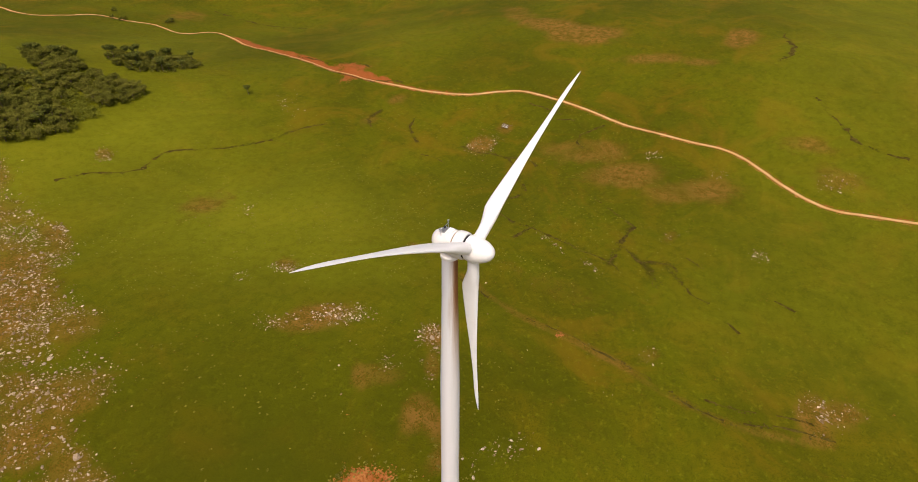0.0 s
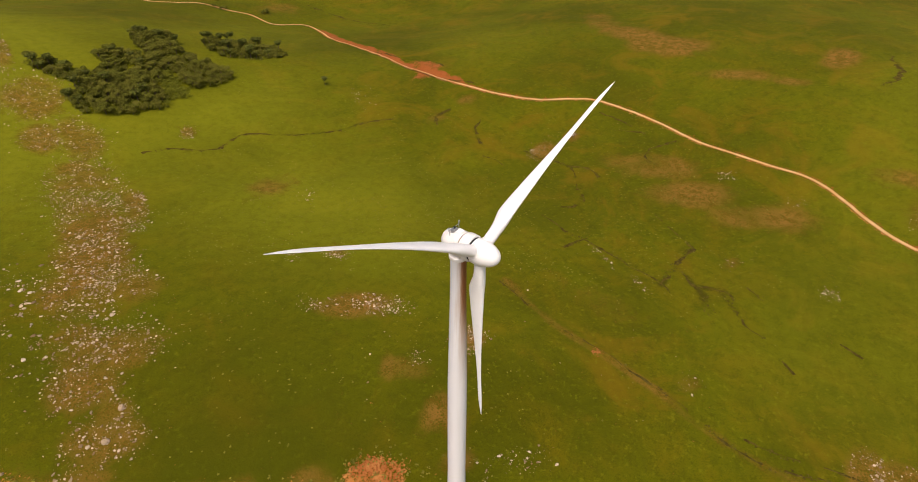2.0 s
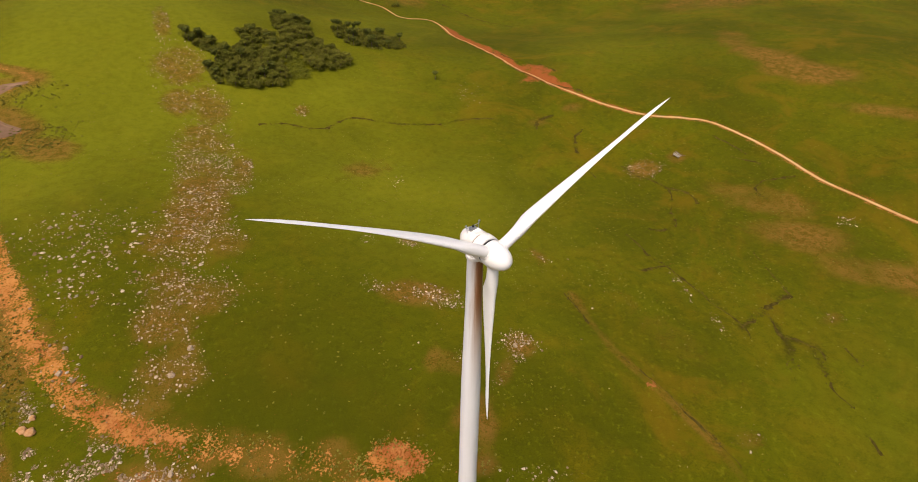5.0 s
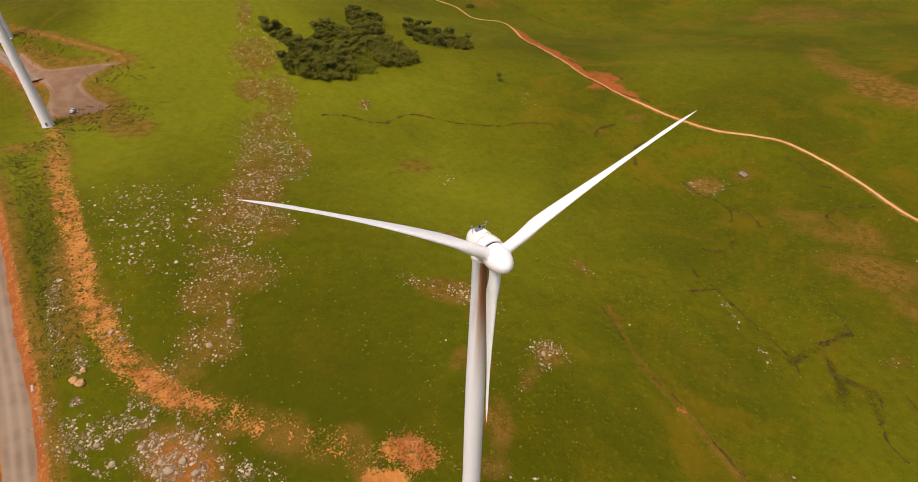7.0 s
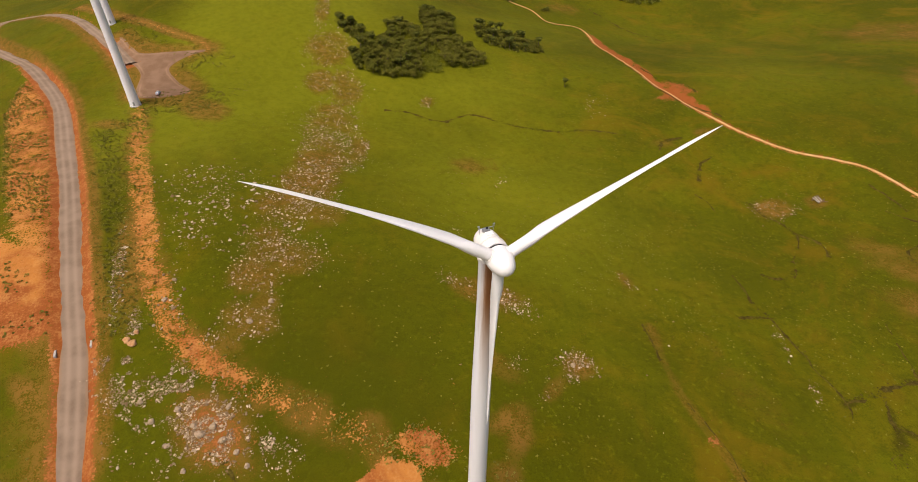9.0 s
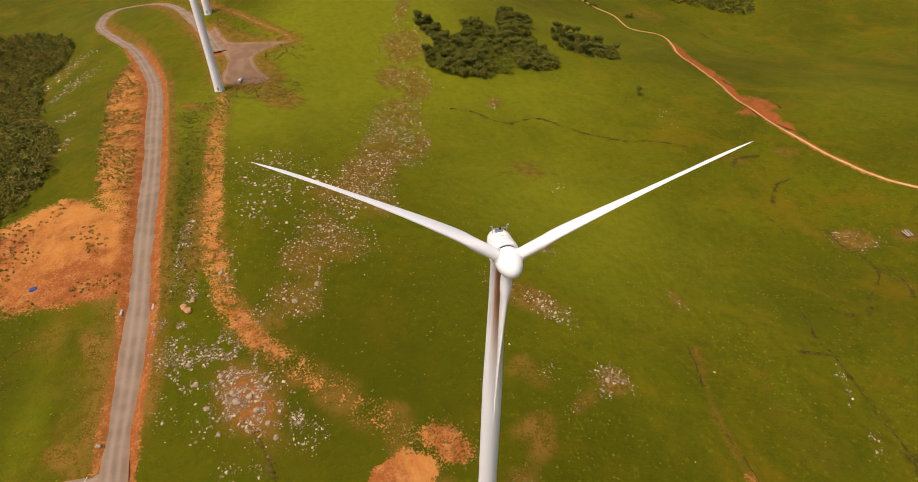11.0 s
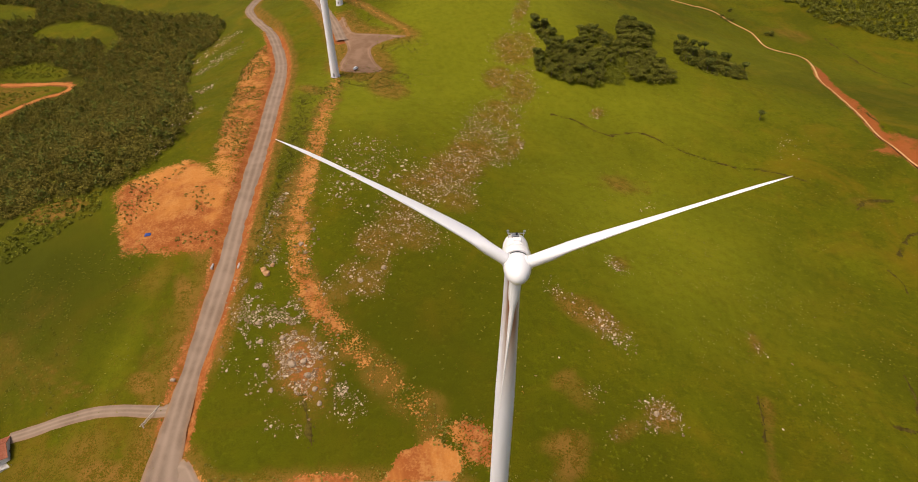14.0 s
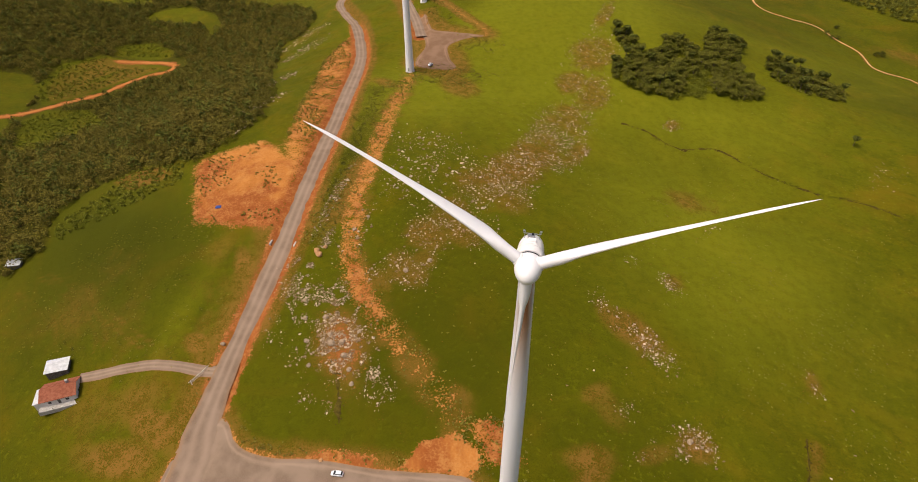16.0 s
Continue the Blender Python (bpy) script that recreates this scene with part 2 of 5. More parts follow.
class Shape:
    """Gathers vertices and faces of one mesh."""

    def __init__(self):
        self.v, self.f = [], []

    def add(self, verts, faces):
        n = len(self.v)
        self.v += [tuple(p) for p in verts]
        self.f += [tuple(i + n for i in f) for f in faces]
        return self

    def box(self, lo, hi, m=None):
        c = [Vector((x, y, z)) for x in (lo[0], hi[0]) for y in (lo[1], hi[1]) for z in (lo[2], hi[2])]
        if m:
            c = [m @ p for p in c]
        return self.add(c, [(0, 1, 3, 2), (4, 6, 7, 5), (0, 4, 5, 1), (2, 3, 7, 6), (0, 2, 6, 4), (1, 5, 7, 3)])

    def rings(self, rings, closed=True):
        """Skin over rings of equally many points; closed: with end caps."""
        n, k = len(rings[0]), len(rings)
        faces = [(i * n + j, i * n + (j + 1) % n, (i + 1) * n + (j + 1) % n, (i + 1) * n + j) for i in range(k - 1) for j in range(n)]
        if closed:
            faces += [tuple(range(n))[::-1], tuple((k - 1) * n + j for j in range(n))]
        return self.add([p for r in rings for p in r], faces)

    def lathe(self, profile, n=32, m=None):
        """Turns (radius, height) pairs about z."""
        m = m or Matrix()
        ring = lambda r, h: [m @ Vector((r * math.cos(2 * math.pi * j / n), r * math.sin(2 * math.pi * j / n), h)) for j in range(n)]
        return self.rings([ring(max(r, 1e-3), h) for r, h in profile])

    def rod(self, a, b, r0, r1=None, n=8):
        a, b = Vector(a), Vector(b)
        m = Matrix.Translation(a) @ (b - a).to_track_quat("Z", "Y").to_matrix().to_4x4()
        return self.lathe([(r0, 0), (r1 if r1 is not None else r0, (b - a).length)], n, m)

    def mesh(self, name, mat, smooth=False):
        me = bpy.data.meshes.new(name)
        me.from_pydata(self.v, [], self.f)
        me.materials.append(mat)
        if smooth:
            me.polygons.foreach_set("use_smooth", [True] * len(me.polygons))
        me.update()
        return me


def part(name, shape, mat, parent, label="", smooth=False, m=None):
    ob = new(name, shape.mesh(name, mat, smooth))
    ob.parent = parent
    if m:
        ob.matrix_basis = m
    if smooth:
        bevelled(ob)
    return tagged(ob, label)


def bevelled(ob, angle=40):
    """Smooth shading that keeps edges sharper than the angle."""
    me = ob.data
    bm = bmesh.new()
    bm.from_mesh(me)
    for e in bm.edges:
        e.smooth = not (len(e.link_faces) == 2 and e.calc_face_angle(0) > radians(angle))
    bm.to_mesh(me)
    bm.free()


def array_mesh(name, verts, faces, mat, smooth=False):
    me = bpy.data.meshes.new(name)
    me.from_pydata(verts, [], faces)
    me.materials.append(mat)
    if smooth:
        me.polygons.foreach_set("use_smooth", np.ones(len(me.polygons), bool))
    me.update()
    return me


# ---- lie of the land ----
HILL_X, HILL_Y, HILL_R = (-450, -250, -110, 0, 120, 280, 450), (-50, 60, 170, 300, 450), 130.0
HILLS = np.array([
    [-6.2, -27.9, -31.2, 6.2, -8.6, -1.1, 14.8],
    [-11.2, 3.5, 5.8, 20.0, 4.7, -17.9, 6.4],
    [-17.9, 19.2, 28.8, -8.5, -14.9, -10.3, 5.4],
    [-24.0, -15.9, -0.3, -17.0, 0.9, 20.6, 1.1],
    [-18.4, 15.6, 31.4, 23.9, 8.3, -28.6, -26.8],
])


def curve(points, step=3.0):
    """A smooth line through points of the plan, as an array of x, y about step apart."""
    p = np.array(points, float)
    p = np.vstack([2 * p[0] - p[1], p, 2 * p[-1] - p[-2]])
    out = []
    for i in range(1, len(p) - 2):
        n = max(2, int(np.linalg.norm(p[i + 1] - p[i]) / step))
        t = (np.arange(n) / n)[:, None]
        a, b, c, d = p[i - 1 : i + 3]
        out.append(0.5 * (2 * b + (c - a) * t + (2 * a - 5 * b + 4 * c - d) * t**2 + (3 * b - a - 3 * c + d) * t**3))
    return np.vstack(out + [p[-2:-1]])


def off_line(x, y, line):
    """Distance to a line of the plan, positive on its right-hand side when negative is returned as side."""
    best, side, along = np.full(x.shape, 1e9), np.zeros(x.shape), np.zeros(x.shape)
    for i, ((ax, ay), (bx, by)) in enumerate(zip(line[:-1], line[1:])):
        dx, dy = bx - ax, by - ay
        t = np.clip(((x - ax) * dx + (y - ay) * dy) / (dx * dx + dy * dy + 1e-9), 0, 1)
        d = np.hypot(x - ax - t * dx, y - ay - t * dy)
        near = d < best
        best = np.where(near, d, best)
        side = np.where(near, np.sign((x - ax) * dy - (y - ay) * dx), side)
        along = np.where(near, i + t, along)
    return best, side, along


def off_area(x, y, ring):
    """Signed distance to a closed outline of the plan: negative inside."""
    ring = np.array(ring, float)
    d, _, _ = off_line(x, y, np.vstack([ring, ring[:1]]))
    inside = np.zeros(x.shape, bool)
    for (ax, ay), (bx, by) in zip(ring, np.roll(ring, -1, 0)):
        inside ^= ((ay > y) != (by > y)) & (x < (bx - ax) * (y - ay) / (by - ay + 1e-12) + ax)
    return np.where(inside, -d, d)


def smooth(lo, hi, v):
    t = np.clip((v - lo) / (hi - lo), 0, 1)
    return t * t * (3 - 2 * t)


def value_noise(x, y, size, seed):
    """Smooth noise from 0 to 1 with cells of that size."""
    table = np.random.RandomState(seed).rand(64, 64)
    u, v = np.asarray(x) / size, np.asarray(y) / size
    i, j = np.floor(u).astype(int), np.floor(v).astype(int)
    a, b = u - i, v - j
    a, b = a * a * (3 - 2 * a), b * b * (3 - 2 * b)
    g = lambda p, q: table[p % 64, q % 64]
    return (g(i, j) * (1 - a) + g(i + 1, j) * a) * (1 - b) + (g(i, j + 1) * (1 - a) + g(i + 1, j + 1) * a) * b


MAIN_ROAD = curve([(-106, -24), (-108, 1), (-112, 14), (-115.5, 40), (-117, 65), (-119.5, 92), (-124, 118), (-130, 150), (-139, 191), (-152, 238), (-168, 294), (-183, 330), (-207, 376), (-235, 417), (-263, 462), (-276, 492), (-279, 520), (-266, 530), (-240, 512), (-215, 484), (-185, 438), (-165, 400), (-148, 368), (-134, 338)])
DIRT_ROAD = curve([(140, 760), (159, 680), (164, 622), (190, 604), (216, 596), (230, 568), (247, 545), (252, 510), (283, 503), (286, 480), (271, 430), (262, 388), (257, 352), (249, 296), (250, 278), (255, 246), (266, 210), (280, 181), (301, 158), (311, 143), (314, 118), (313, 91), (306, 62), (304, 31), (302, 7), (300, -15), (289, -35), (276, -51), (265, -68), (262, -82), (265, -99), (270, -125), (280, -170), (300, -240)])
DRIVEWAY = curve([(-117, 33), (-124, 32), (-137, 32), (-150, 31), (-163, 27.5), (-172, 24.5), (-179, 22.5)])
VALLEY_TRACK = curve([(-560, 225), (-520, 250), (-497, 276), (-481, 305), (-464, 332), (-450, 366), (-428, 380), (-428, 393), (-445, 399), (-465, 398), (-500, 392)])
FAR_PATH = curve([(-190, 470), (-160, 428), (-137, 404), (-106, 372), (-90, 358), (-83, 347)])
STRIP = curve([(-126, 290), (-119, 263), (-112, 215), (-106, 178), (-100, 146), (-96, 120), (-89, 99), (-82, 84), (-73, 73), (-61, 62), (-48, 52), (-36, 43), (-26, 36), (-21, 30)])
PAD_NEAR = [(-118, -12), (-117, 9), (-108, 17), (-102, 15), (-98, 11), (-91, 8), (-79, 7.5), (-65, 9.5), (-44, 10.5), (-32, 12), (-14, 14), (-6, 8), (-5, -9), (-20, -18), (-60, -20), (-100, -26)]
PAD_FAR = [(-150, 374), (-144, 360), (-126, 323), (-125, 298), (-121, 286), (-106, 285), (-93, 291), (-101, 303), (-108, 321), (-104, 331), (-95, 340), (-84, 346), (-123, 347), (-134, 359), (-143, 378)]
PIT = [(-35, 13), (-32, 21), (-22, 26), (-15, 23.5), (-11, 19), (-14, 15)]
MOUND = [(-19, 31), (-12, 35), (-5, 34), (2, 23), (-3, 19), (-10, 20)]
ORANGE_FIELD = [(-198, 138), (-197, 147), (-187, 154), (-170, 164), (-161, 160), (-150, 152), (-139, 148), (-129, 125), (-124, 99), (-143, 97), (-171, 98), (-181, 112)]
ORANGE_SLOPE = [(-126, 100), (-140, 135), (-156, 160), (-167, 192), (-185, 250), (-203, 305), (-204, 341), (-200, 376), (-190, 342), (-172, 300), (-156, 240), (-143, 191), (-134, 150)]
QUARRY = [(262, 297), (271, 285), (272, 269), (258, 265), (248, 261), (236, 265), (232, 268), (243, 274)]
FOREST = [(-300, 469), (-283, 444), (-268, 390), (-286, 384), (-262, 330), (-246, 290), (-208, 240), (-187, 188), (-191, 162), (-202, 143), (-243, 140), (-254, 133), (-272, 108), (-252, 82), (-262, 60), (-340, 40), (-420, 60), (-470, 150), (-540, 190), (-660, 240), (-800, 330), (-820, 520), (-720, 640), (-560, 600), (-450, 560), (-350, 520)]
TAN_CLEARING = [(-252, 131), (-246, 139), (-226, 143), (-208, 134), (-211, 127), (-229, 120)]
HILLOCK = [(-497, 291), (-527, 316), (-541, 364), (-520, 398), (-458, 397), (-436, 388), (-458, 362), (-479, 318)]
GLADES = [HILLOCK, [(-453, 223), (-487, 260), (-487, 284), (-451, 295), (-396, 262), (-411, 248), (-420, 225), (-433, 211)], [(-535, 491), (-536, 514), (-507, 535), (-463, 518), (-432, 487), (-430, 463), (-457, 492), (-503, 490)], [(-590, 318), (-550, 331), (-521, 306), (-500, 262), (-460, 200), (-540, 200), (-620, 260)], [(-510, 404), (-519, 424), (-491, 438), (-449, 422), (-446, 410), (-486, 405)], [(-680, 500), (-600, 510), (-560, 530), (-580, 560), (-700, 560)]]
# eroded gullies and ditches of the pasture: line of the plan, half width
GULLIES = [(curve(c, 0.8), w) for c, w in (
    ([(24, 273), (40, 271), (52, 263), (64, 262), (82, 269), (97, 263), (112, 253), (129, 246), (144, 241), (158, 242), (172, 237), (186, 230)], 0.85),
    ([(219, 142), (221, 135), (220, 128), (224, 120), (226, 110), (230, 101), (230, 93), (228, 87)], 0.95), ([(226, 108), (216, 97), (205, 88)], 0.6),
    ([(297, 68), (288, 74), (281, 77), (273, 78), (266, 74), (265, 69)], 1.1), ([(298, 134), (299, 119), (297, 104)], 0.6), ([(286, 109), (293, 97), (295, 91)], 0.5),
    ([(95, 62), (94, 53), (91, 42)], 0.38), ([(165, 87), (162, 74), (159, 63), (160, 56), (159, 49), (158, 37), (156, 25), (155, 14), (152, 6), (149, 2)], 0.6),
    ([(145, 60), (153, 57), (162, 56)], 0.8), ([(181, 85), (187, 79), (197, 81), (202, 84)], 0.9), ([(152, 8), (165, 9), (177, 10), (188, 11), (195, 10)], 1.0),
    ([(212, 41), (206, 31), (200, 19), (195, 10)], 0.45), ([(174, 13), (168, 2), (164, -4), (167, -10), (170, -16), (166, -21)], 0.9), ([(164, -4), (159, -10), (150, -16), (143, -21)], 1.2),
    ([(166, -16), (157, -26), (151, -33), (150, -41)], 0.8), ([(180, -23), (175, -32)], 0.6), ([(140, -50), (136, -56)], 0.8), ([(168, -65), (165, -74)], 0.5),
    ([(90, 22), (90, 13), (91, 7), (91, 0), (90, -11), (90, -19), (90, -29), (88, -35)], 0.36), ([(88, -40), (86, -50), (87, -61), (91, -70), (95, -76), (98, -85), (101, -95)], 0.40),
    ([(92, -52), (95, -64), (101, -78), (106, -92)], 0.30), ([(485, -10), (457, -23), (429, -19)], 1.6), ([(386, -34), (382, -52), (361, -65), (339, -81), (333, -94), (330, -110)], 1.3),
    ([(-73, 42), (-70, 38), (-67, 33), (-64, 28), (-62, 22)], 0.75), ([(193, 157), (196, 149), (194, 140)], 0.6), ([(231, 190), (214, 182), (204, 168)], 0.8), ([(222, 215), (207, 214), (198, 206)], 0.9),
    ([(271, 286), (271, 278), (270, 269)], 1.1), ([(258, 259), (260, 242), (266, 230)], 0.9), ([(262, 347), (259, 318), (263, 298), (270, 286)], 0.6), ([(330, 560), (345, 500), (368, 452)], 1.3))]
TYRE_MARKS = [curve([(x + k * 1.9, y + k * 1.3) for x, y in c]) for k in (-0.9, 0.9) for c in ([(-240, 66), (-209, 56), (-181, 47), (-155, 38)], [(-232, 68), (-204, 56), (-185, 43), (-178, 34)], [(-231, 64), (-194, 49), (-179, 38)], [(-206, 90), (-201, 74), (-184, 62)], [(-244, 57), (-212, 46), (-198, 33)])]
CART_TRACK = curve([(98, 60), (92, 40), (89, 22), (89, 5), (89, -18), (86, -42), (89, -72), (99, -93)])


def land(x, y):
    """Height of the natural hillside."""
    x, y = np.asarray(x, float), np.asarray(y, float)
    z = np.zeros(np.broadcast(x, y).shape)
    for hy, row in zip(HILL_Y, HILLS):
        for hx, high in zip(HILL_X, row):
            z = z + high * np.exp(-((x - hx) ** 2 + (y - hy) ** 2) / (2 * HILL_R**2))
    far = smooth(650, 1800, np.hypot(x, y - 200))
    z = z + far * (60 * value_noise(x, y, 700, 3) - 25)
    return z + 0.9 * (value_noise(x, y, 23, 5) - 0.5) + 0.35 * (value_noise(x, y, 7, 6) - 0.5)


def ground_height(x, y, bed=0.0):
    """The hillside with its road cuts; bed: how far the sheet is sunk under the roads laid in it."""
    x, y = np.atleast_1d(np.asarray(x, float)), np.atleast_1d(np.asarray(y, float))
    z = land(x, y)
    near = (x > -320) & (x < -70) & (y > -40) & (y < 560)
    if near.any():
        d, _, along = off_line(x[near], y[near], MAIN_ROAD)
        i = np.clip(along.astype(int), 0, len(MAIN_ROAD) - 2)
        foot = MAIN_ROAD[i] + (along - i)[:, None] * (MAIN_ROAD[i + 1] - MAIN_ROAD[i])
        level = land(foot[:, 0], foot[:, 1]) - 1.3 * smooth(8, 40, foot[:, 1])
        w = 1 - smooth(4.8, 7.2, d)
        z[near] += 0.9 * (value_noise(x[near], y[near], 2.4, 17) - 0.5) * smooth(4.6, 6.0, d) * (1 - smooth(7.5, 10.0, d))
        z[near] = z[near] * (1 - w) + level * w - bed * (1 - smooth(3.2, 4.4, d))
    near = (x > 120) & (x < 340) & (y > -260) & (y < 780)
    if near.any():
        d, side, _ = off_line(x[near], y[near], DIRT_ROAD)
        cut = smooth(235, 260, y[near]) * (1 - smooth(400, 430, y[near])) * (side < 0)
        reach = 5.0 + 5.5 * np.exp(-(((y[near] - 295) / 16) ** 2)) + 2.5 * value_noise(x[near], y[near], 10, 14)
        z[near] -= 2.6 * cut * (1 - smooth(reach - 1.0, reach + 1.2, d))
        z[near] -= 0.5 * (1 - smooth(2.4, 6.0, d)) + bed * (1 - smooth(1.2, 3.0, d))
    for line, lo, hi in ((DRIVEWAY, 1.0, 2.6), (VALLEY_TRACK, 2.0, 4.5)):
        near = (x > line[:, 0].min() - 8) & (x < line[:, 0].max() + 8) & (y > line[:, 1].min() - 8) & (y < line[:, 1].max() + 8)
        if near.any():
            d, _, _ = off_line(x[near], y[near], line)
            z[near] -= bed * (1 - smooth(lo, hi, d))
    for ring in (PAD_NEAR, PAD_FAR):
        a = np.array(ring)
        near = (x > a[:, 0].min() - 8) & (x < a[:, 0].max() + 8) & (y > a[:, 1].min() - 8) & (y < a[:, 1].max() + 8)
        if near.any():
            z[near] -= bed * (1 - smooth(-2.0, 0.2, off_area(x[near], y[near], ring)))
    return z


def height(x, y):
    return float(ground_height(x, y)[0])


def spread(lo, hi, fine):
    """Grid lines: stretches of (from, to, step) in the middle, growing outwards to lo and hi."""
    out = []
    for a, b, s in fine:
        out += list(np.arange(a, b, s))
    out.append(fine[-1][1])
    up, s = [out[-1]], fine[-1][2]
    while up[-1] < hi:
        s *= 1.22
        up.append(up[-1] + s)
    down, s = [out[0]], fine[0][2]
    while down[-1] > lo:
        s *= 1.22
        down.append(down[-1] - s)
    return np.array(down[:0:-1] + out + up[1:])


def build_ground():
    gx = spread(-4500, 4500, [(-660, -330, 6.0), (-330, -215, 3.0), (-215, -85, 1.4), (-85, 80, 1.8), (80, 330, 2.6), (330, 600, 6.0)])
    gy = spread(-4500, 4500, [(-160, -30, 3.0), (-30, 200, 1.5), (200, 400, 2.2), (400, 760, 5.0)])
    x, y = (a.ravel() for a in np.meshgrid(gx, gy))
    z = ground_height(x, y, 0.35)
    nx, ny = len(gx), len(gy)
    i = (np.arange(ny - 1)[:, None] * nx + np.arange(nx - 1)).ravel()
    faces = np.stack([i, i + 1, i + nx + 1, i + nx], 1)
    me = bpy.data.meshes.new("ground")
    me.vertices.add(len(x))
    me.vertices.foreach_set("co", np.stack([x, y, z], 1).ravel())
    me.loops.add(faces.size)
    me.loops.foreach_set("vertex_index", faces.ravel())
    me.polygons.add(len(faces))
    me.polygons.foreach_set("loop_start", np.arange(len(faces)) * 4)
    me.polygons.foreach_set("use_smooth", np.ones(len(faces), bool))
    me.update(calc_edges=True)

    soil, dry, darkened, bright, red = (np.zeros(len(x)) for _ in range(5))

    def lay(field, value):
        np.maximum(field, value, out=field)

    d, side, along = off_line(x, y, MAIN_ROAD)
    lay(red, 0.16 * (1 - smooth(6, 9, d)) + 0.1 * (1 - smooth(9, 12, d)) * smooth(3, 5, d))
    lay(soil, np.where(side > 0, 1.0, 0.62 + 0.38 * smooth(80, 110, y)) * (1.0 - 0.62 * smooth(4.8, 8.5, d)) * (1 - smooth(7.5, 10.5, d)) * smooth(12, 25, y) * (1 - smooth(330, 430, y)))
    lay(soil, 0.36 * (1 - smooth(5.5, 9.0, d)) * smooth(380, 420, y))
    lay(dry, 0.75 * (1 - smooth(8, 17, d)) * (side > 0) * smooth(20, 60, y))
    lay(dry, 0.62 * (1 - smooth(6, 30, d)) * (y < 110) * (side < 0))
    d, _, _ = off_line(x, y, STRIP)
    lay(soil, (0.58 - 0.12 * smooth(150, 300, y) - 0.25 * smooth(-75, -45, x) * (y < 80) + 0.16 * (value_noise(x, y, 7, 15) - 0.45) + 0.20 * (value_noise(x, y, 2.6, 17) - 0.5)) * (1 - smooth(1.5, 9.0, d)))
    lay(dry, (0.20 + 0.42 * value_noise(x, y, 6, 16)) * (1 - smooth(4, 14, d)))
    for ring, grade, soft in ((PIT, 1.5, 2.0), (MOUND, 0.68, 3.0), (ORANGE_FIELD, 0.85, 6.0), (ORANGE_SLOPE, 0.62, 5.0), (QUARRY, 0.66, 5.0)):
        lay(soil, grade * (1 - smooth(-soft, soft, off_area(x, y, ring))))
    d = off_area(x, y, PAD_NEAR)
    lay(soil, 0.9 * (1 - smooth(0.5, 5.0, np.abs(d - 1))) * smooth(-75, -60, x) * (1 - smooth(-48, -40, x)))
    lay(soil, 0.5 * (1 - smooth(0.5, 2.5, d)))
    lay(dry, 0.6 * (1 - smooth(0, 12, d)))
    d = off_area(x, y, PAD_FAR)
    lay(soil, 0.30 * (1 - smooth(0.5, 5.0, d)))
    lay(dry, 0.8 * (1 - smooth(2, 22, d)) * (1 - smooth(300, 330, y) * smooth(-120, -100, x) * 0.3))
    d, side, _ = off_line(x, y, DIRT_ROAD)
    bank = (side < 0) * smooth(232, 250, y) * (1 - smooth(430, 500, y))
    wide = 2.4 + bank * (4.6 + 5.0 * value_noise(x, y, 9, 12))
    lay(soil, 0.85 * (1 - smooth(wide * 0.75, wide * 1.25, d)) * smooth(100, 240, y) * (1 - smooth(440, 520, y)))
    lay(soil, 0.45 * (1 - smooth(1.8, 4.5, d)))
    lay(red, 0.9 * (1 - smooth(10, 16, d)) * (side < 0))
    lay(red, 0.8 * (1 - smooth(-2, 4, off_area(x, y, QUARRY))))
    lay(red, 0.12 * (1 - smooth(-3, 3, off_area(x, y, MOUND))))
    lay(red, 0.14 * (1 - smooth(-3, 6, off_area(x, y, ORANGE_FIELD))) * (1 - smooth(102, 122, y)))
    d, _, _ = off_line(x, y, VALLEY_TRACK)
    lay(soil, 0.7 * (1 - smooth(3.0, 6.5, d)))
    lay(red, 0.4 * (1 - smooth(8, 14, d)))
    d, _, _ = off_line(x, y, FAR_PATH)
    lay(dry, 0.85 * (1 - smooth(2.0, 9.0, d)))
    lay(soil, 0.42 * (1 - smooth(0.5, 4.5, d)))
    d, _, _ = off_line(x, y, CART_TRACK)
    lay(dry, 0.48 * (1 - smooth(0.5, 5.0, d)))
    c, s = math.cos(radians(35)), math.sin(radians(35))
    u, v = (x + 73) * c + (y - 50) * s, (y - 50) * c - (x + 73) * s
    lay(soil, 0.56 * np.exp(-((u / 9) ** 2 + (v / 18) ** 2)))
    lay(red, 0.6 * np.exp(-((u / 12) ** 2 + (v / 20) ** 2)))
    lay(dry, 0.8 * np.exp(-((u / 12) ** 2 + (v / 22) ** 2)))
    lay(soil, 0.8 * np.exp(-(((x - 89) / 1.8) ** 2 + ((y - 6) / 2.4) ** 2)))
    lay(red, 0.5 * np.exp(-(((x - 89) / 4) ** 2 + ((y - 6) / 5) ** 2)))
    for line in TYRE_MARKS:
        d, _, _ = off_line(x, y, line)
        lay(dry, (0.22 + 0.3 * value_noise(x, y, 8, 19)) * (1 - smooth(0.2, 1.8, d)))
